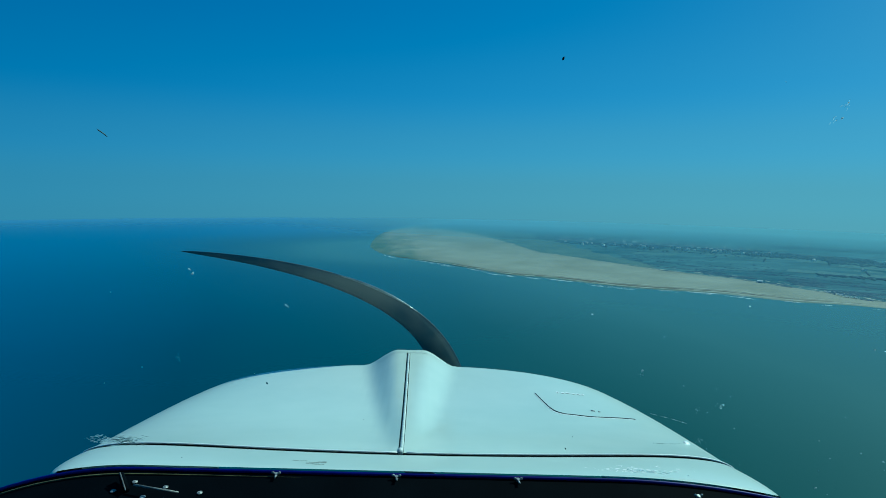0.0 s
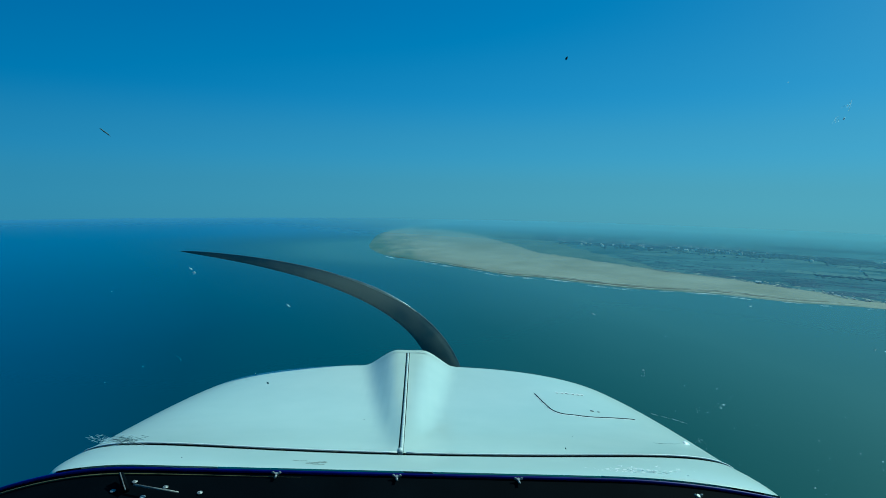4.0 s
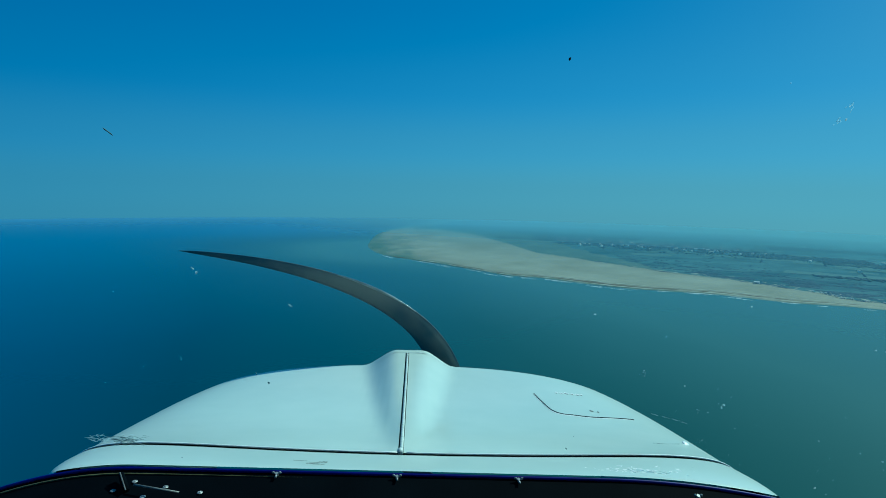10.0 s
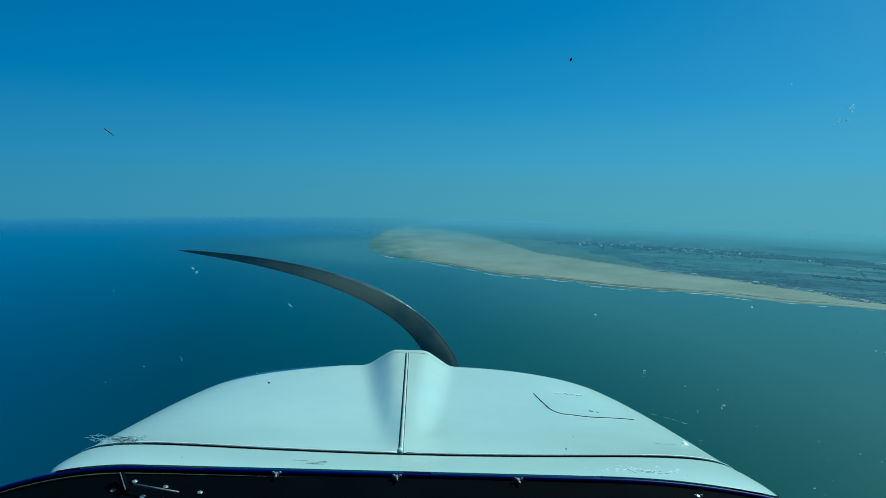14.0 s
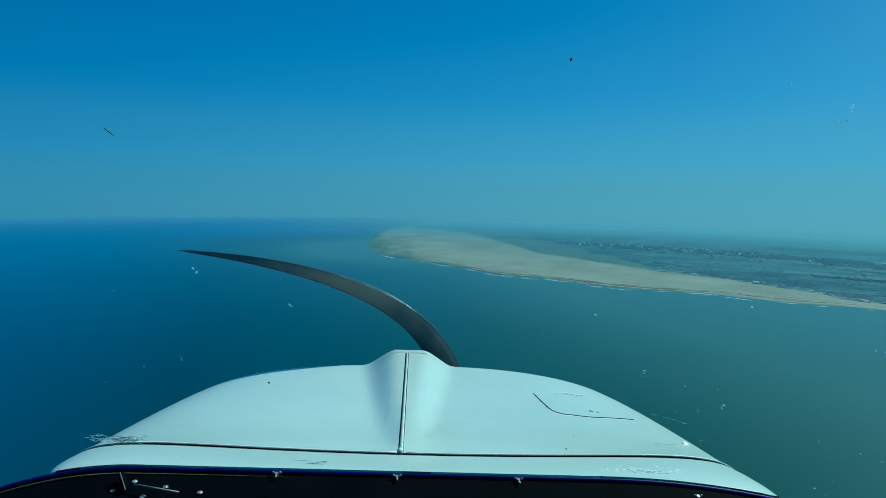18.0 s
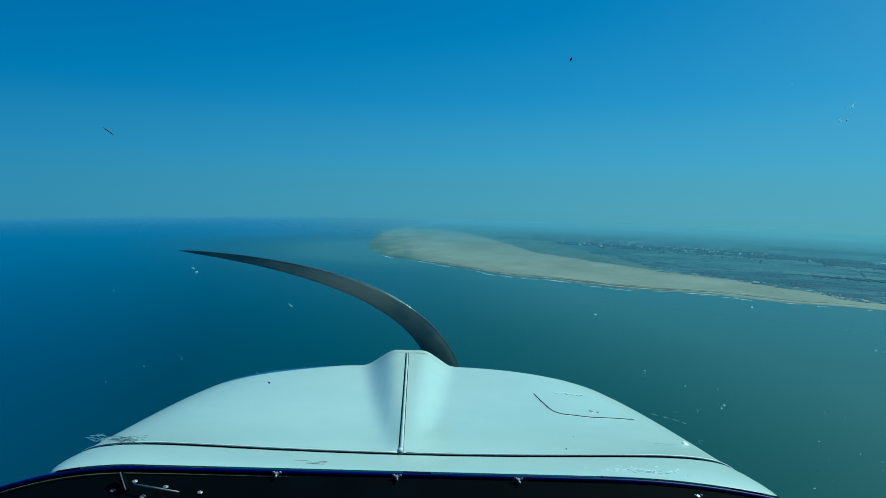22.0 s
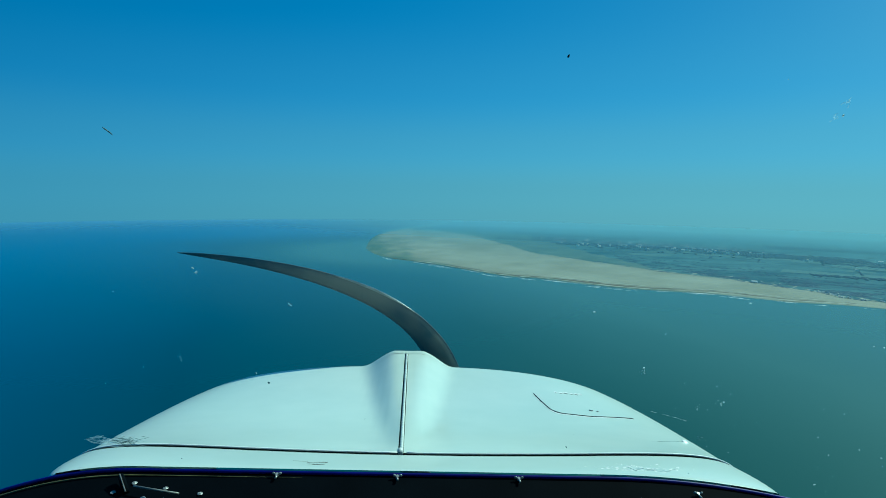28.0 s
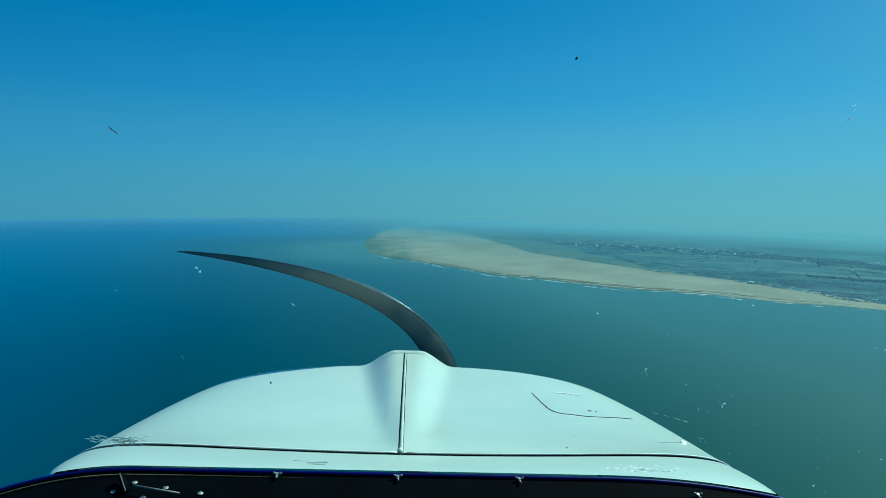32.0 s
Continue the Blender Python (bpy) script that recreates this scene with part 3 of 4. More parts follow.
def fleck(x, z, size, rnd):
    bm = bmesh.new()
    bmesh.ops.create_icosphere(bm, subdivisions=1, radius=size * 1.25 / 1000)
    for v in bm.verts:
        v.co *= rnd.uniform(0.6, 1.2)
        v.co.y *= 0.4
    bmesh.ops.transform(bm, matrix=Matrix.Translation(screen_point(x, z, 0.0008)) @ pose(0, 0, 0, 40, rnd.uniform(-60, 60), 0) @ Matrix.Diagonal((rnd.uniform(0.7, 1.5), 1, rnd.uniform(0.5, 0.9), 1)), verts=bm.verts)
    return bm


rnd = random.Random(5)
for x, z, size in PALE:
    part("bug_fleck", fleck(x, z, size, rnd), FLECK, windscreen, "pale dried bug fleck")
for x, z, size in DARK:
    part("bug_fleck", fleck(x, z, size, rnd), SMUT, windscreen, "dark dried bug fleck")


def scratch(x, z, length, turn, material, width=0.00016):
    """A fine curved scratch on the screen."""
    bend = rnd.uniform(-0.15, 0.15)
    pts = []
    for i in range(5):
        f = i / 4 - 0.5
        a = radians(turn)
        dx, dz = f * math.cos(a) - bend * f * f * math.sin(a), f * math.sin(a) + bend * f * f * math.cos(a)
        pts.append(screen_point(x + dx * length, z + dz * length, 0.0006))
    part("scratch", tube(pts, width, 4, taper=[0.3, 1, 1, 1, 0.3]), material, windscreen)


for i in range(190):
    x, z = -0.350 + rnd.gauss(0, 0.014), -0.3200 + rnd.gauss(0, 0.0055)
    scratch(x, z, rnd.uniform(0.002, 0.013), rnd.gauss(0, 35), FLECK if x < -0.356 or rnd.random() < 0.35 else SMUT, 0.00017)
# Pale traces added on the screen for the glinting chips of the scuttle.
for i in range(34):
    scratch(0.3405 + rnd.gauss(0, 0.018), -0.3659 + rnd.gauss(0, 0.0022), rnd.uniform(0.002, 0.007), rnd.gauss(0, 30), FLECK, 0.0003)
for x, z, length in ((0.285, -0.2385, 0.010), (0.300, -0.2425, 0.012), (0.3135, -0.2465, 0.011), (0.325, -0.2505, 0.010)):
    scratch(x, z, length, -17, FLECK, 0.00014)
scratch(-0.1045, -0.1040, 0.0045, -48, FLECK, 0.00028)


def smudge(x, z, width, height, count):
    """A faint wiped smear of fine pale traces."""
    for _ in range(count):
        scratch(x + rnd.gauss(0, width), z + rnd.gauss(0, height), rnd.uniform(0.0008, 0.0026), rnd.uniform(30, 130), FLECK, 0.00008)


smudge(0.2414, -0.172, 0.002, 0.003, 10)
smudge(0.3465, -0.2175, 0.003, 0.003, 12)
smudge(0.327, -0.226, 0.0015, 0.003, 7)
smudge(0.363, -0.2845, 0.0022, 0.003, 12)
smudge(-0.2212, -0.1735, 0.0015, 0.003, 8)
scratch(-0.1902, 0.0271, 0.005, -42, SMUT, 0.0004)
scratch(-0.1892, 0.0261, 0.004, -50, SMUT, 0.0003)
scratch(0.3284, -0.2962, 0.035, 4, SMUT)
smudge(0.2530, 0.0640, 0.0012, 0.0008, 7)
smudge(0.2524, 0.0560, 0.0009, 0.0008, 7)
for i in range(3):
    a = radians(15 + 30 * i)
    scratch(0.2525 + 0.0028 * math.cos(a), 0.0605 + 0.0046 * math.sin(a), 0.0024, math.degrees(a) + 90, FLECK, 0.00009)

# ---- oil door on the right half ----
outline = [(0.382, 0.742), (0.388, 0.642), (0.394, 0.560), (0.410, 0.522), (0.437, 0.510), (0.496, 0.495), (0.612, 0.519)]
line = []
for i in range(60):
    u = i / 59 * (len(outline) - 1)
    p = glide(outline, u)
    line.append(on_cowl(p.x, p.y, 0.0004))
oil_door = part("oil_door", tube(line, 0.0019, 6), GAP, aircraft, "curved dark gap round the oil door", smooth=True)
# A flat white strip paints the highlight beside the door gap.
mesh_ob("door_highlight", *ribbon([p + Vector((-0.0014, -0.0042, 0.0)) for p in line], 0.0042), CHIP_GLINT, oil_door, "bright bevelled rim of the oil door")

for x0, t0, x1, t1 in ((0.456, 0.780, 0.464, 0.778), (0.470, 0.774, 0.482, 0.778), (0.486, 0.786, 0.500, 0.780), (0.506, 0.778, 0.517, 0.784), (0.522, 0.786, 0.534, 0.782), (0.538, 0.790, 0.548, 0.790)):
    mesh_ob("hinge_leaf", *ribbon([on_cowl(x0, t0), on_cowl(x1, t1)], 0.011), CHIP_GLINT, oil_door, "bright worn hinge leaf")
    part("hinge_pin", tube([on_cowl(x0, t0 - 0.008, 0.0008), on_cowl(x1 - 0.004, t1 - 0.008, 0.0008)], 0.0009, 5), ROD, oil_door)
part("latch", tube([on_cowl(0.505, 0.576, 0.001), on_cowl(0.515, 0.572, 0.001)], 0.0018, 8), STEEL, oil_door, "small push latch", smooth=True)
part("latch_pin", tube([on_cowl(0.524, 0.570, 0.001), on_cowl(0.530, 0.568, 0.001)], 0.0013, 8), STEEL, oil_door, smooth=True)

# The fastener is coloured near white to hold the sun glint on it.
cap = bmesh.new()
bmesh.ops.create_uvsphere(cap, u_segments=16, v_segments=8, radius=0.008, matrix=Matrix.Translation(on_cowl(0.632, 0.252, 0.0008)) @ pose(0, 0, 0, 12, 14, 0) @ Matrix.Diagonal((1, 1, 0.3, 1)))
part("fastener", cap, CHIP_GLINT, aircraft, "round cowling fastener coloured white for its sun glint", smooth=True)

# seam of the nose bowl over the hump, and small marks on the scuttle
part("nose_seam", tube([cowl_point(-0.075 + 0.12 * i / 40, 0.980) + Vector((0, 0, 0.0009)) for i in range(41)], 0.0006, 5), HINGE, aircraft)
for i in range(9):
    s, t = -0.24 + rnd.gauss(0, 0.05), -0.075 + rnd.gauss(0, 0.012)
    a = cowl_point(s, t) + Vector((0, 0, 0.0002))
    c = cowl_point(s + rnd.uniform(0.01, 0.04), t + rnd.uniform(-0.001, 0.001)) + Vector((0, 0, 0.0002))
    part("paint_scratch", tube([a, c], 0.0002, 4), ROD, aircraft)
# Scuttle chips, coloured near white to carry the sun glint on them.
for i in range(75):
    s, t = 0.60 + rnd.gauss(0, 0.06), -0.08 + rnd.gauss(0, 0.014)
    a = cowl_point(s, t) + Vector((0, 0, -0.00035))
    c = cowl_point(s + rnd.uniform(0.003, 0.012), t + rnd.gauss(0, 0.004)) + Vector((0, 0, -0.00035))
    mesh_ob("glinting_chip", *ribbon([a, a.lerp(c, 0.5), c], rnd.uniform(0.0006, 0.0018)), CHIP_GLINT, aircraft)

# ---- propeller, stopped with one blade raised ----
HUB = Vector((0.0, 1.83, -0.74))
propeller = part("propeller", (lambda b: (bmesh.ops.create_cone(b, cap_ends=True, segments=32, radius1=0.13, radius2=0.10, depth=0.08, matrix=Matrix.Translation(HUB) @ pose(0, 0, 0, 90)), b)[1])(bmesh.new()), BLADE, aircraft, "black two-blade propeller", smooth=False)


def blade_rows(flip):
    rows = []
    a, b, c = Vector((0.145, 0, -0.69)), Vector((0.065, 0, -0.300)), Vector((-0.825, 0, -0.248))
    for i in range(41):
        u = i / 40
        p = a * (1 - u) ** 2 + b * 2 * u * (1 - u) + c * u * u
        d = (2 * (1 - u) * (b - a) + 2 * u * (c - b)).normalized()
        side = Vector((-d.z, 0, d.x))
        w = 0.5 * (0.116 * (1 - u) ** 1.05 + 0.022) * (math.sqrt(1 - u ** 7) * 0.97 + 0.03)
        twist = radians(42 * (1 - u) + 14)
        chord = side * math.cos(twist * 0.5) + Vector((0, math.sin(twist), 0))
        thick = 0.16 * w + 0.002
        n = d.cross(chord).normalized()
        ring = [p + chord * w * math.cos(q) + n * thick * math.sin(q) for q in (2 * math.pi * k / 14 for k in range(15))]
        if flip:
            ring = [Vector((-r.x, -r.y, -1.48 - r.z)) for r in ring]
        rows.append([r + Vector((HUB.x, HUB.y, 0)) for r in ring])
    return rows


for flip in (False, True):
    rows = blade_rows(flip)
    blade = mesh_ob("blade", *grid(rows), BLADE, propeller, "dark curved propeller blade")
    # A pale band painted in at mid-span stands in for the blade's sheen.
    worn = blade.data.attributes.new("wet", "FLOAT", "POINT")
    for i in range(41):
        for k in range(15):
            worn.data[i * 15 + k].value = min(1.0, max(0.0, 1.15 * math.exp(-((i / 40 - 0.56) / 0.15) ** 2) + 0.5 * noise.noise(rows[i][k] * 14)))
    # bright metal strip along the leading edge that stands in for the sun glint
    edge = [rows[i][7].lerp(rows[i][6], 0.3) + Vector((0, -0.002, 0)) for i in range(14, 27)]
    part("leading_edge_glint", tube(edge, 0.0045, 8, taper=[0.2 + 0.8 * math.sin(math.pi * i / 12) for i in range(13)]), BLADE_GLINT, blade, "bright metal strip standing in for the glint on the leading edge", smooth=True)

# ---- cabin behind the camera, to close it ----
def cabin_rows(grow):
    rows = []
    for y in (0.0, -0.3, -0.8, -1.3):
        k = 1 - 0.12 * (y / -1.3) ** 2
        arch = [((0.62 * k + grow) * math.copysign(abs(math.cos(q)) ** 0.6, math.cos(q)), y, -0.25 + (0.70 * k + grow) * math.sin(q) ** 0.6) for q in (math.pi * i / 24 for i in range(25))]
        rows.append([(arch[0][0] * 0.8, y, -1.02 - grow), (arch[0][0], y, -0.85)] + arch + [(arch[-1][0], y, -0.85), (arch[-1][0] * 0.8, y, -1.02 - grow)])
    return rows


mesh_ob("cabin_lining", *grid(cabin_rows(0.0)), CABIN, aircraft, "dark cabin lining")
mesh_ob("cabin_skin", *grid(cabin_rows(0.025)), WHITE, aircraft, "white painted cabin skin")
bm = bmesh.new()
box(bm, (0, -1.31, -0.31), (1.1, 0.02, 1.38))
part("cabin_bulkhead", bm, CABIN, aircraft)
bm = bmesh.new()
box(bm, (0, -0.3, -1.02), (1.0, 2.0, 0.02))
part("cabin_floor", bm, CABIN, aircraft)
for sign in (-1, 1):
    bm = bmesh.new()
    box(bm, (sign * 0.625, 0.35, -0.76), (0.01, 0.68, 0.54))
    part("cabin_side", bm, CABIN, aircraft)
    bm = bmesh.new()
    box(bm, (sign * 0.638, 0.37, -0.76), (0.01, 0.72, 0.54))
    part("side_skin", bm, WHITE, aircraft)
bm = bmesh.new()
box(bm, (0, 0.72, -0.74), (1.2, 0.02, 0.5))
part("firewall", bm, GAP, aircraft, "dark metal firewall")
bm = bmesh.new()
box(bm, (0, 1.2, -1.06), (1.2, 1.0, 0.03))
part("belly_panel", bm, WHITE, aircraft)

# ---- things on the land ----
EDGE = [sand_edge(LAST * i / 200) for i in range(201)]
RIM = [back_edge(LAST * i / 60) for i in range(61)]
OUTLINE = np.array([(p.x, p.y) for p in EDGE + RIM[::-1]])
EDGE_XY = np.array([(p.x, p.y) for p in EDGE])


def inland(x, y):
    """Metres behind the sand; negative outside the land."""
    a, b = OUTLINE, np.roll(OUTLINE, -1, 0)
    cross = (a[:, 1] > y) != (b[:, 1] > y)
    span = np.where(cross, b[:, 1] - a[:, 1], 1)
    at = a[:, 0] + (y - a[:, 1]) * (b[:, 0] - a[:, 0]) / span
    d = float(np.min(np.hypot(EDGE_XY[:, 0] - x, EDGE_XY[:, 1] - y)))
    return d if np.count_nonzero(cross & (x < at)) % 2 else -d


def land_height(x, y):
    return ground_height(x, y, max(inland(x, y), 0))


COAST_TURN = -37.0

# salt marsh behind the widest sand
def marsh_back(u):
    a, b = sand_edge(u), back_edge(u)
    way = Vector((0.83, 0.56, 0))
    f = min(max((u - 6.0) / 6.6, 0), 1)
    return a + way * (10 + 330 * math.sin(math.pi * f) ** 0.7) + wobble(a, 90, 40, 9.0)


rows = []
for i in range(101):
    u = 6.0 + 6.6 * i / 100
    a, b = sand_edge(u), marsh_back(u)
    rows.append([(p.x, p.y, land_height(p.x, p.y) + 0.15 + 0.9 * math.sin(math.pi * j / 14)) for j, p in ((j, a.lerp(b, j / 14)) for j in range(15))])
tagged(mesh_ob("ground", *grid(rows), MARSH), "flat salt marsh behind the sand, tinted with haze blue", "marsh", kind="structure")

# fields
rnd = random.Random(11)
count = 0
while count < 260:
    r, q = math.sqrt(rnd.uniform(1300 ** 2, 4700 ** 2)), radians(rnd.uniform(2, 88))
    x, y = r * math.sin(q), r * math.cos(q)
    if inland(x, y) < 330:
        continue
    w, h = rnd.uniform(50, 210), rnd.uniform(25, 85)
    turn = radians(COAST_TURN + rnd.gauss(0, 7))
    rows = [[] for _ in range(9)]
    for j in range(9):
        for i in range(9):
            lx, ly = (i / 8 - 0.5) * w, (j / 8 - 0.5) * h
            px, py = x + lx * math.cos(turn) - ly * math.sin(turn), y + lx * math.sin(turn) + ly * math.cos(turn)
            rows[j].append((px, py, land_height(px, py) + 0.5 + 0.003 * count))
    tagged(mesh_ob("field", *grid(rows), FIELD), "flat farm field tinted with haze blue", "field", group="fields behind the coast", kind="structure")
    count += 1

# woods and scrub: many small crowns
def clumps(name, label, places, flat=1.0):
    verts, faces = [], []
    for x, y, size in places:
        z = land_height(x, y)
        k = len(verts)
        hgt = size * rnd.uniform(0.22, 0.42) * flat
        ring = [(x + size * rnd.uniform(0.6, 1.1) * math.cos(q), y + size * rnd.uniform(0.6, 1.1) * math.sin(q)) for q in (2 * math.pi * i / 6 for i in range(6))]
        verts += [(rx, ry, z - 0.5) for rx, ry in ring]
        verts += [(x + (rx - x) * 0.85, y + (ry - y) * 0.85, z + hgt * rnd.uniform(0.6, 0.9)) for rx, ry in ring]
        verts.append((x + rnd.uniform(-1, 1), y + rnd.uniform(-1, 1), z + hgt * 1.15))
        for i in range(6):
            j = (i + 1) % 6
            faces += [(k + i, k + j, k + 6 + j, k + 6 + i), (k + 6 + i, k + 6 + j, k + 12)]
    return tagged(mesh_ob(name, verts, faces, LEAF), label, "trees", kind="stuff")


BANDS = [(620, 2790, 380, 42), (950, 2540, 460, 62), (1260, 2390, 440, 66), (1600, 2010, 420, 120), (1760, 1760, 460, 110), (1090, 2940, 420, 50),
         (1900, 2900, 640, 80), (760, 3200, 360, 45), (2050, 2280, 700, 110), (2700, 2600, 800, 120), (1500, 3600, 600, 70), (1380, 1500, 260, 40), (2300, 1300, 420, 60)]
for x, y, length, width in BANDS:
    places = []
    turn = radians(COAST_TURN + rnd.gauss(0, 6))
    for i in range(int(length * width / 38)):
        lx, ly = rnd.uniform(-length, length) * 0.5, rnd.gauss(0, width * 0.35)
        px, py = x + lx * math.cos(turn) - ly * math.sin(turn), y + lx * math.sin(turn) + ly * math.cos(turn)
        if inland(px, py) > 60 and px * px + py * py < 4750 ** 2:
            places.append((px, py, rnd.uniform(3.5, 8)))
    clumps("wood", "long dark belt of coastal trees", places)

places = []
while len(places) < 5000:
    u = rnd.uniform(1.6, 8.5)
    p = sand_edge(u)
    way = (back_edge(u) - p).normalized()
    d = abs(rnd.gauss(0, 150)) - 4
    p = p + way * d
    if u > 6.6 and d < 60 + 290 * min((u - 6.6) / 0.8, 1):
        continue
    if noise.noise(Vector((p.x * 0.8 - p.y * 0.6, (p.x * 0.6 + p.y * 0.8) * 2.4, 0)) / 90) > 0.02:
        places.append((p.x, p.y, rnd.uniform(2.5, 8.0)))
clumps("dune_scrub", "dark low scrub on the dunes behind the beach", places, 0.32)

places = []
while len(places) < 4200:
    r, q = math.sqrt(rnd.uniform(1400 ** 2, 4500 ** 2)), radians(rnd.uniform(4, 85))
    x, y = r * math.sin(q), r * math.cos(q)
    if inland(x, y) > 380:
        turn = radians(COAST_TURN + rnd.choice((0, 0, 0, 90)))
        for i in range(rnd.randint(5, 26)):
            hx, hy = x + i * 7 * math.cos(turn), y + i * 7 * math.sin(turn)
            if hx * hx + hy * hy < 4700 ** 2 and inland(hx, hy) > 100:
                places.append((hx, hy, rnd.uniform(3, 6)))
clumps("hedge", "dark hedges between the fields", places)


# houses
def house_meshes(w, d, h, rise):
    walls = [(-w, -d, -3), (w, -d, -3), (w, d, -3), (-w, d, -3), (-w, -d, h), (w, -d, h), (w, d, h), (-w, d, h), (-w, 0, h + rise), (w, 0, h + rise)]
    wf = [(0, 1, 5, 4), (2, 3, 7, 6), (1, 2, 6, 9, 5), (3, 0, 4, 8, 7)]
    o = 0.4
    drop = rise * o / d
    roof = [(-w - o, -d - o, h - drop), (w + o, -d - o, h - drop), (w + o, 0, h + rise), (-w - o, 0, h + rise), (w + o, d + o, h - drop), (-w - o, d + o, h - drop)]
    roof = [(x, y, z + 0.05) for x, y, z in roof] + [(x, y, z + 0.4) for x, y, z in roof]
    rf = [(0, 1, 2, 3), (3, 2, 4, 5), (6, 9, 8, 7), (9, 11, 10, 8), (0, 6, 7, 1), (5, 4, 10, 11), (1, 7, 8, 2), (2, 8, 10, 4), (0, 3, 9, 6), (3, 5, 11, 9)]
    return (walls, wf), (roof, rf)


def house(name, w, d, h, rise, label, category, group, wall=WALL, roof=ROOF):
    top = tagged(new(name), label, category, group)
    (wv, wf), (rv, rf) = house_meshes(w, d, h, rise)
    mesh_ob("wall", wv, wf, wall, top, smooth=False)
    mesh_ob("roof", rv, rf, roof, top, smooth=False)
    bm = bmesh.new()
    box(bm, (w * 0.5, d * 0.3, h + rise), (0.9, 0.9, 2.2))
    part("chimney", bm, ROOF, top)
    for x in (-0.55, 0.0, 0.55):
        bm = bmesh.new()
        box(bm, (x * w, -d - 0.02, h * 0.5), (w * 0.24, 0.12, h * 0.32))
        part("window", bm, GAP, top)
    return top


KINDS = [house("house", 4.5, 3.4, 4.4, 2.4, "pale rendered seaside house with a tiled roof", "house", "houses of the coast town"),
         house("house", 7, 4.0, 5.0, 2.6, "long pale house with a tiled roof", "house", "houses of the coast town"),
         house("house", 8, 5.0, 5.6, 1.8, "large pale block of flats with a low roof", "house", "houses of the coast town")]


def town_place():
    f = rnd.random()
    x, y = 640 + 860 * f + rnd.gauss(0, 70), 2800 - 620 * f + rnd.gauss(0, 85)
    return x, y


# trees of the town, in thick uneven groves between the houses
places = []
while len(places) < 3000:
    x, y = town_place()
    x, y = x + rnd.gauss(0, 50), y + rnd.gauss(0, 25)
    if inland(x, y) > 250 and noise.noise(Vector((x * 0.012, y * 0.02, 3.0))) > -0.05:
        places.append((x, y, rnd.uniform(4.5, 10)))
clumps("wood", "thick dark groves of trees between the houses of the town", places)

spots = [(820, 2800), (1010, 2560), (1300, 2320)]
for ob, (x, y) in zip(KINDS, spots):
    ob.matrix_world = pose(x, y, land_height(x, y) + 1, 0, 0, COAST_TURN + rnd.gauss(0, 10))
made = 0
while made < 95:
    x, y = town_place() if made < 70 else (rnd.uniform(1300, 2600), rnd.uniform(1500, 2700))
    if inland(x, y) < 300 or min((x - a) ** 2 + (y - b) ** 2 for a, b in spots) < 22 ** 2:
        continue
    spots.append((x, y))
    copy_thing(rnd.choice(KINDS), pose(x, y, land_height(x, y) + 1, 0, 0, COAST_TURN + rnd.choice((0, 90)) + rnd.gauss(0, 8)))
    made += 1

# beach pavilion and huts at the top of the sand
PLANK = surface("white_painted_planks", (0.65, 0.66, 0.66), (0.82, 0.83, 0.82), 0.6, 0.4)
pavilion = house("beach_pavilion", 7, 4, 4, 2.0, "white painted beach pavilion at the top of the sand", "pavilion", "", PLANK, PLANK)
p = sand_edge(4.75)
pavilion.matrix_world = pose(p.x, p.y, SEA + 3.5, 0, 0, COAST_TURN)
hut = house("beach_hut", 1.9, 1.5, 2.2, 0.9, "small white beach hut at the top of the sand", "beach hut", "row of beach huts", PLANK, PLANK)
first = True
for i in range(30):
    u = 2.0 + 2.0 * i / 29 + rnd.uniform(-0.04, 0.04)
    p = sand_edge(u)
    q = waterline(u)
    p = p.lerp(q, rnd.uniform(-0.14, 0.04))
    m = pose(p.x, p.y, SEA + 2.6, 0, 0, COAST_TURN + rnd.gauss(0, 6))
    if first:
        hut.matrix_world = m
        first = False
    else:
        copy_thing(hut, m)
shed = house("lifeguard_station", 8, 5, 4, 1.6, "white lifeguard station standing on the open sand", "hut", "", PLANK, PLANK)
shed.matrix_world = pose(-40, 3130, SEA + 4.4, 0, 0, 10)


# ---- surf and wet runnels along the waterline ----
def strip(name, u0, u1, inset, width, height, material, label, category, gaps=0.0, seed=0.0, steps=220, often=9, fray=0.5):
    verts, faces = [], []
    for i in range(steps + 1):
        u = u0 + (u1 - u0) * i / steps
        a, b = waterline(u), sand_edge(u)
        way = (b - a).normalized()
        g = noise.noise(Vector((u * often, seed, 0.5))) + fray * noise.noise(Vector((u * 31, seed, 1.5)))
        w = width * max(g + 0.5 - gaps, 0) * min((u - u0) * 6, (u1 - u) * 6, 1)
        p = a + way * (inset + 6 * noise.noise(Vector((u * 4, seed, 7))))
        verts += [tuple(p - way * w * 0.5 + Vector((0, 0, SEA + height))), tuple(p + way * w * 0.5 + Vector((0, 0, SEA + height)))]
    for i in range(steps):
        faces.append((2 * i, 2 * i + 1, 2 * i + 3, 2 * i + 2))
    return tagged(mesh_ob(name, verts, faces, material, smooth=False), label, category, kind="stuff")


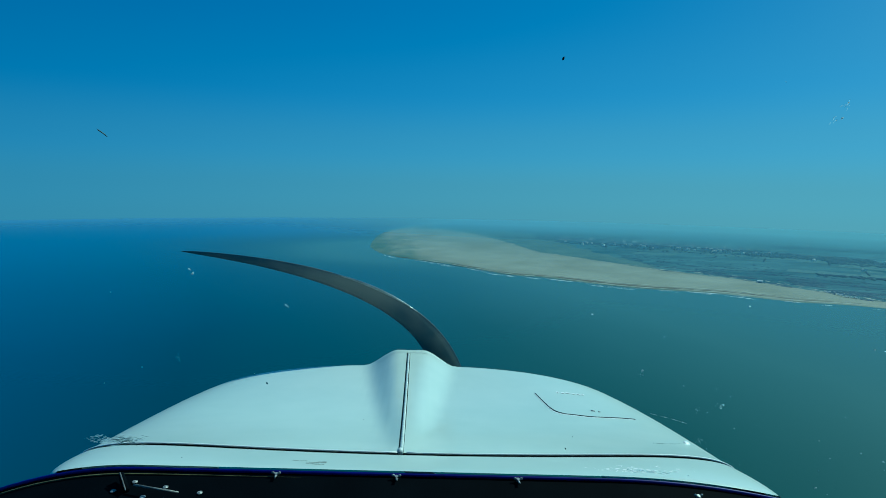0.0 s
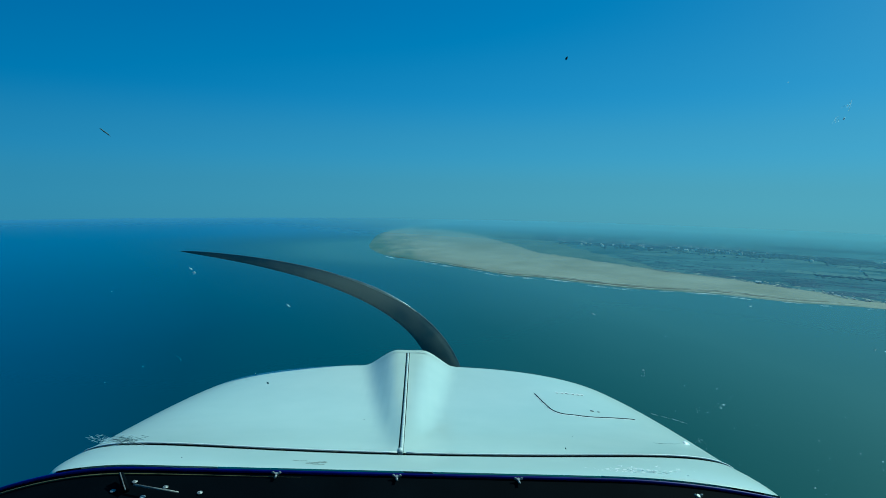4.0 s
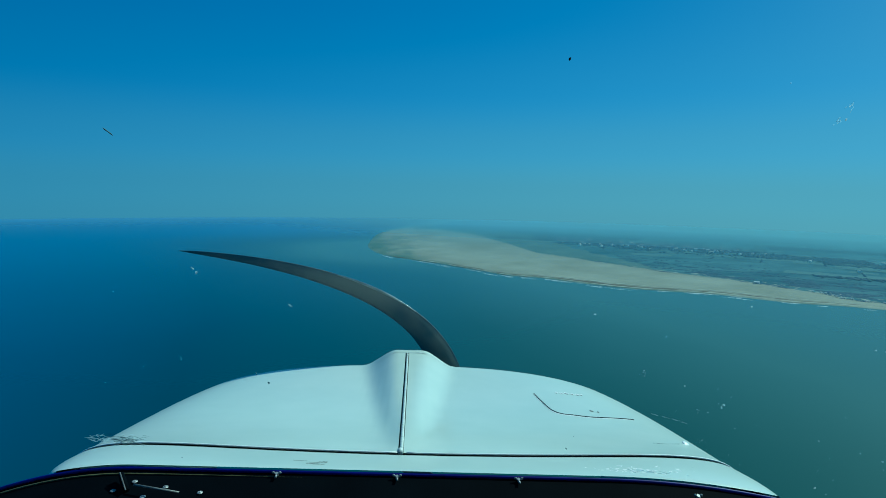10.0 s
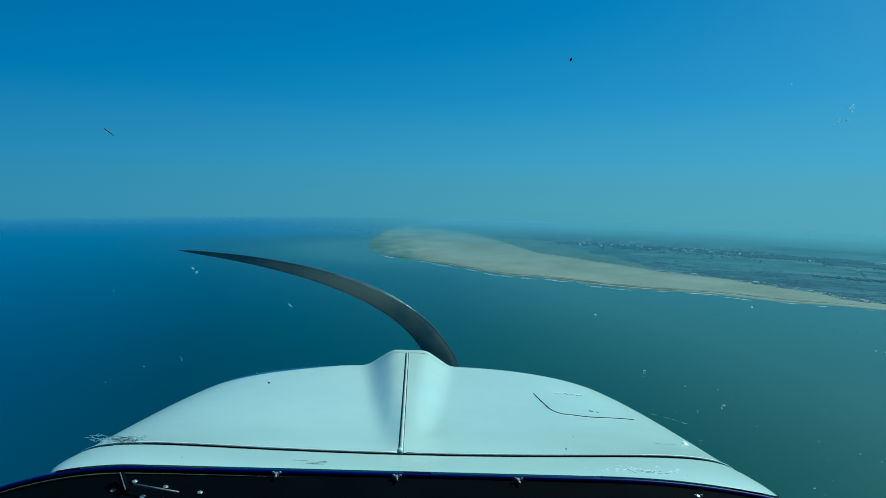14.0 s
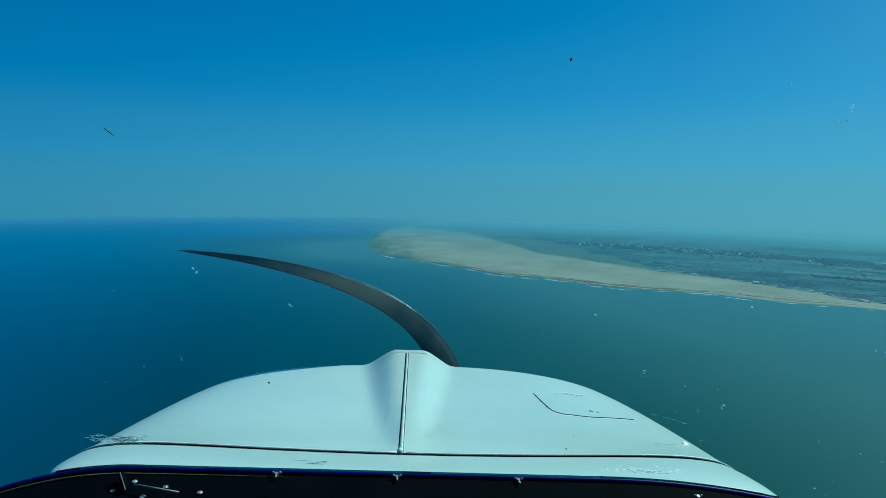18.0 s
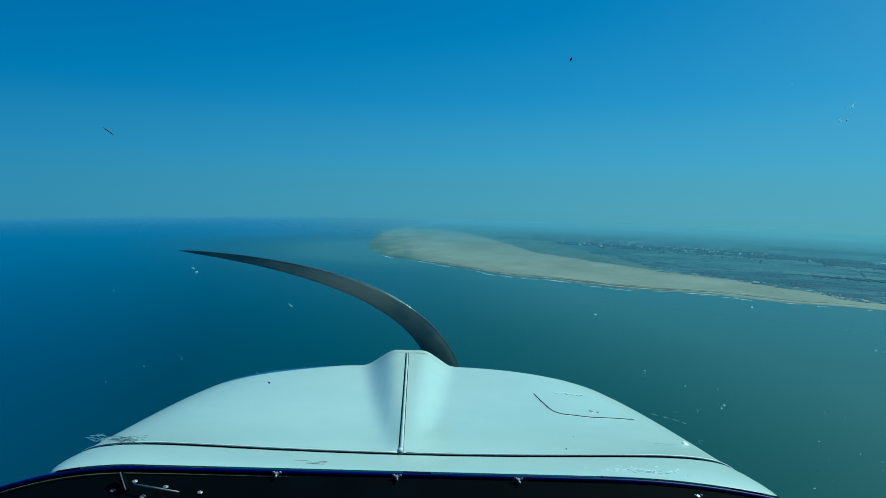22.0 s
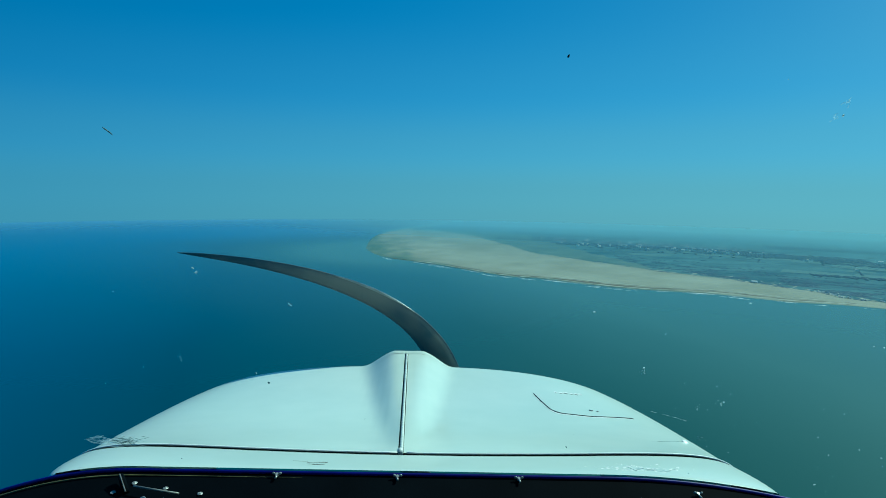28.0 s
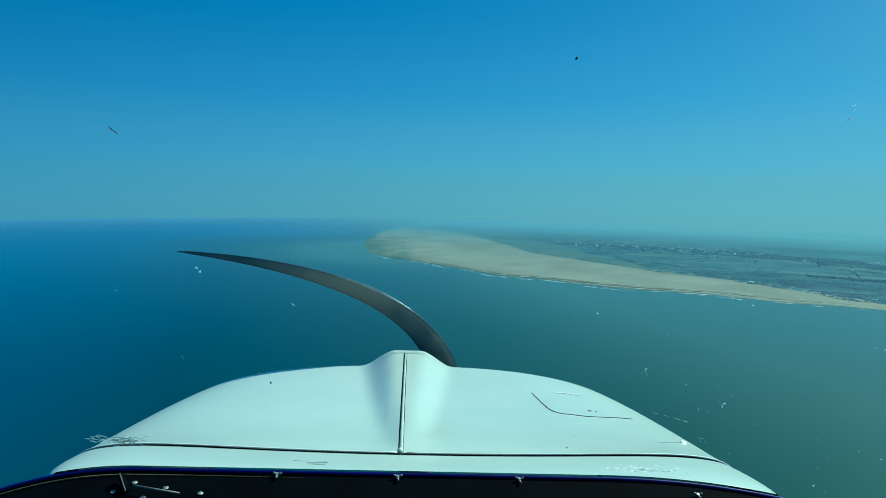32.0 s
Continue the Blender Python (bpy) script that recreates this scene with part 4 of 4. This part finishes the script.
strip("surf", 2.0, 10.6, -3, 8, 0.12, FOAM, "thin white surf at the waterline", "surf", 0.44, 1.0, 500, 4, 0.12)
strip("surf", 3.0, 9.0, -22, 7, 0.10, FOAM, "broken white wave crests off the beach", "surf", 0.6, 2.0, 400, 5, 0.2)
strip("surf", 5.5, 10.5, -9, 7, 0.14, FOAM, "white surf on the outer bar", "surf", 0.46, 8.0, 400, 3.5, 0.12)
strip("runnel", 3.0, 6.8, 40, 13, 1.35, WET, "dark wet runnel along the sand", "wet sand", -0.1, 3.0, 300)
strip("runnel", 5.6, 8.8, 36, 15, 1.3, WET, "dark wet runnel near the waterline", "wet sand", -0.1, 4.0, 300)
strip("runnel", 8.9, 10.2, 30, 12, 1.2, WET, "dark wet runnel near the waterline", "wet sand", 0.05, 5.0, 200)
strip("sand_bar", 3.0, 9.4, 20, 12, 1.25, PALE_SAND, "pale dry bar of sand beside the waterline", "sand bar", -0.1, 9.0, 400)
strip("sand_bar", 3.4, 7.4, 62, 10, 1.9, PALE_SAND, "pale dry bar of sand on the beach", "sand bar", 0.1, 10.0, 300)


def blowouts(u0, u1, seed, back, width, gaps, label):
    """Pale drifts of sand along the foot of the dunes."""
    verts, faces = [], []
    steps = 500
    for i in range(steps + 1):
        u = u0 + (u1 - u0) * i / steps
        a, b = waterline(u), sand_edge(u)
        way = (b - a).normalized()
        g = noise.noise(Vector((u * 7, seed, 0.2))) + 0.6 * noise.noise(Vector((u * 23, seed, 2.2)))
        w = width * max(g + 0.5 - gaps, 0)
        p = b + way * back * (0.6 + 0.8 * noise.noise(Vector((u * 5, seed, 4))))
        for f in (-0.5, 0.5):
            q = p + way * w * f
            verts.append((q.x, q.y, max(land_height(q.x, q.y), SEA + 3.2) + 0.7))
    for i in range(steps):
        faces.append((2 * i, 2 * i + 1, 2 * i + 3, 2 * i + 2))
    return tagged(mesh_ob("sand_drift", verts, faces, PALE_SAND, smooth=False), label, "sand", kind="stuff")


blowouts(2.0, 12.6, 21.0, -3, 9, 0.0, "thin pale ridge of dry sand at the dune foot")
blowouts(2.4, 6.4, 22.0, 28, 14, 0.35, "pale sand blowouts among the dune scrub")
blowouts(2.2, 6.2, 23.0, 70, 12, 0.45, "pale sand blowouts among the dune scrub")
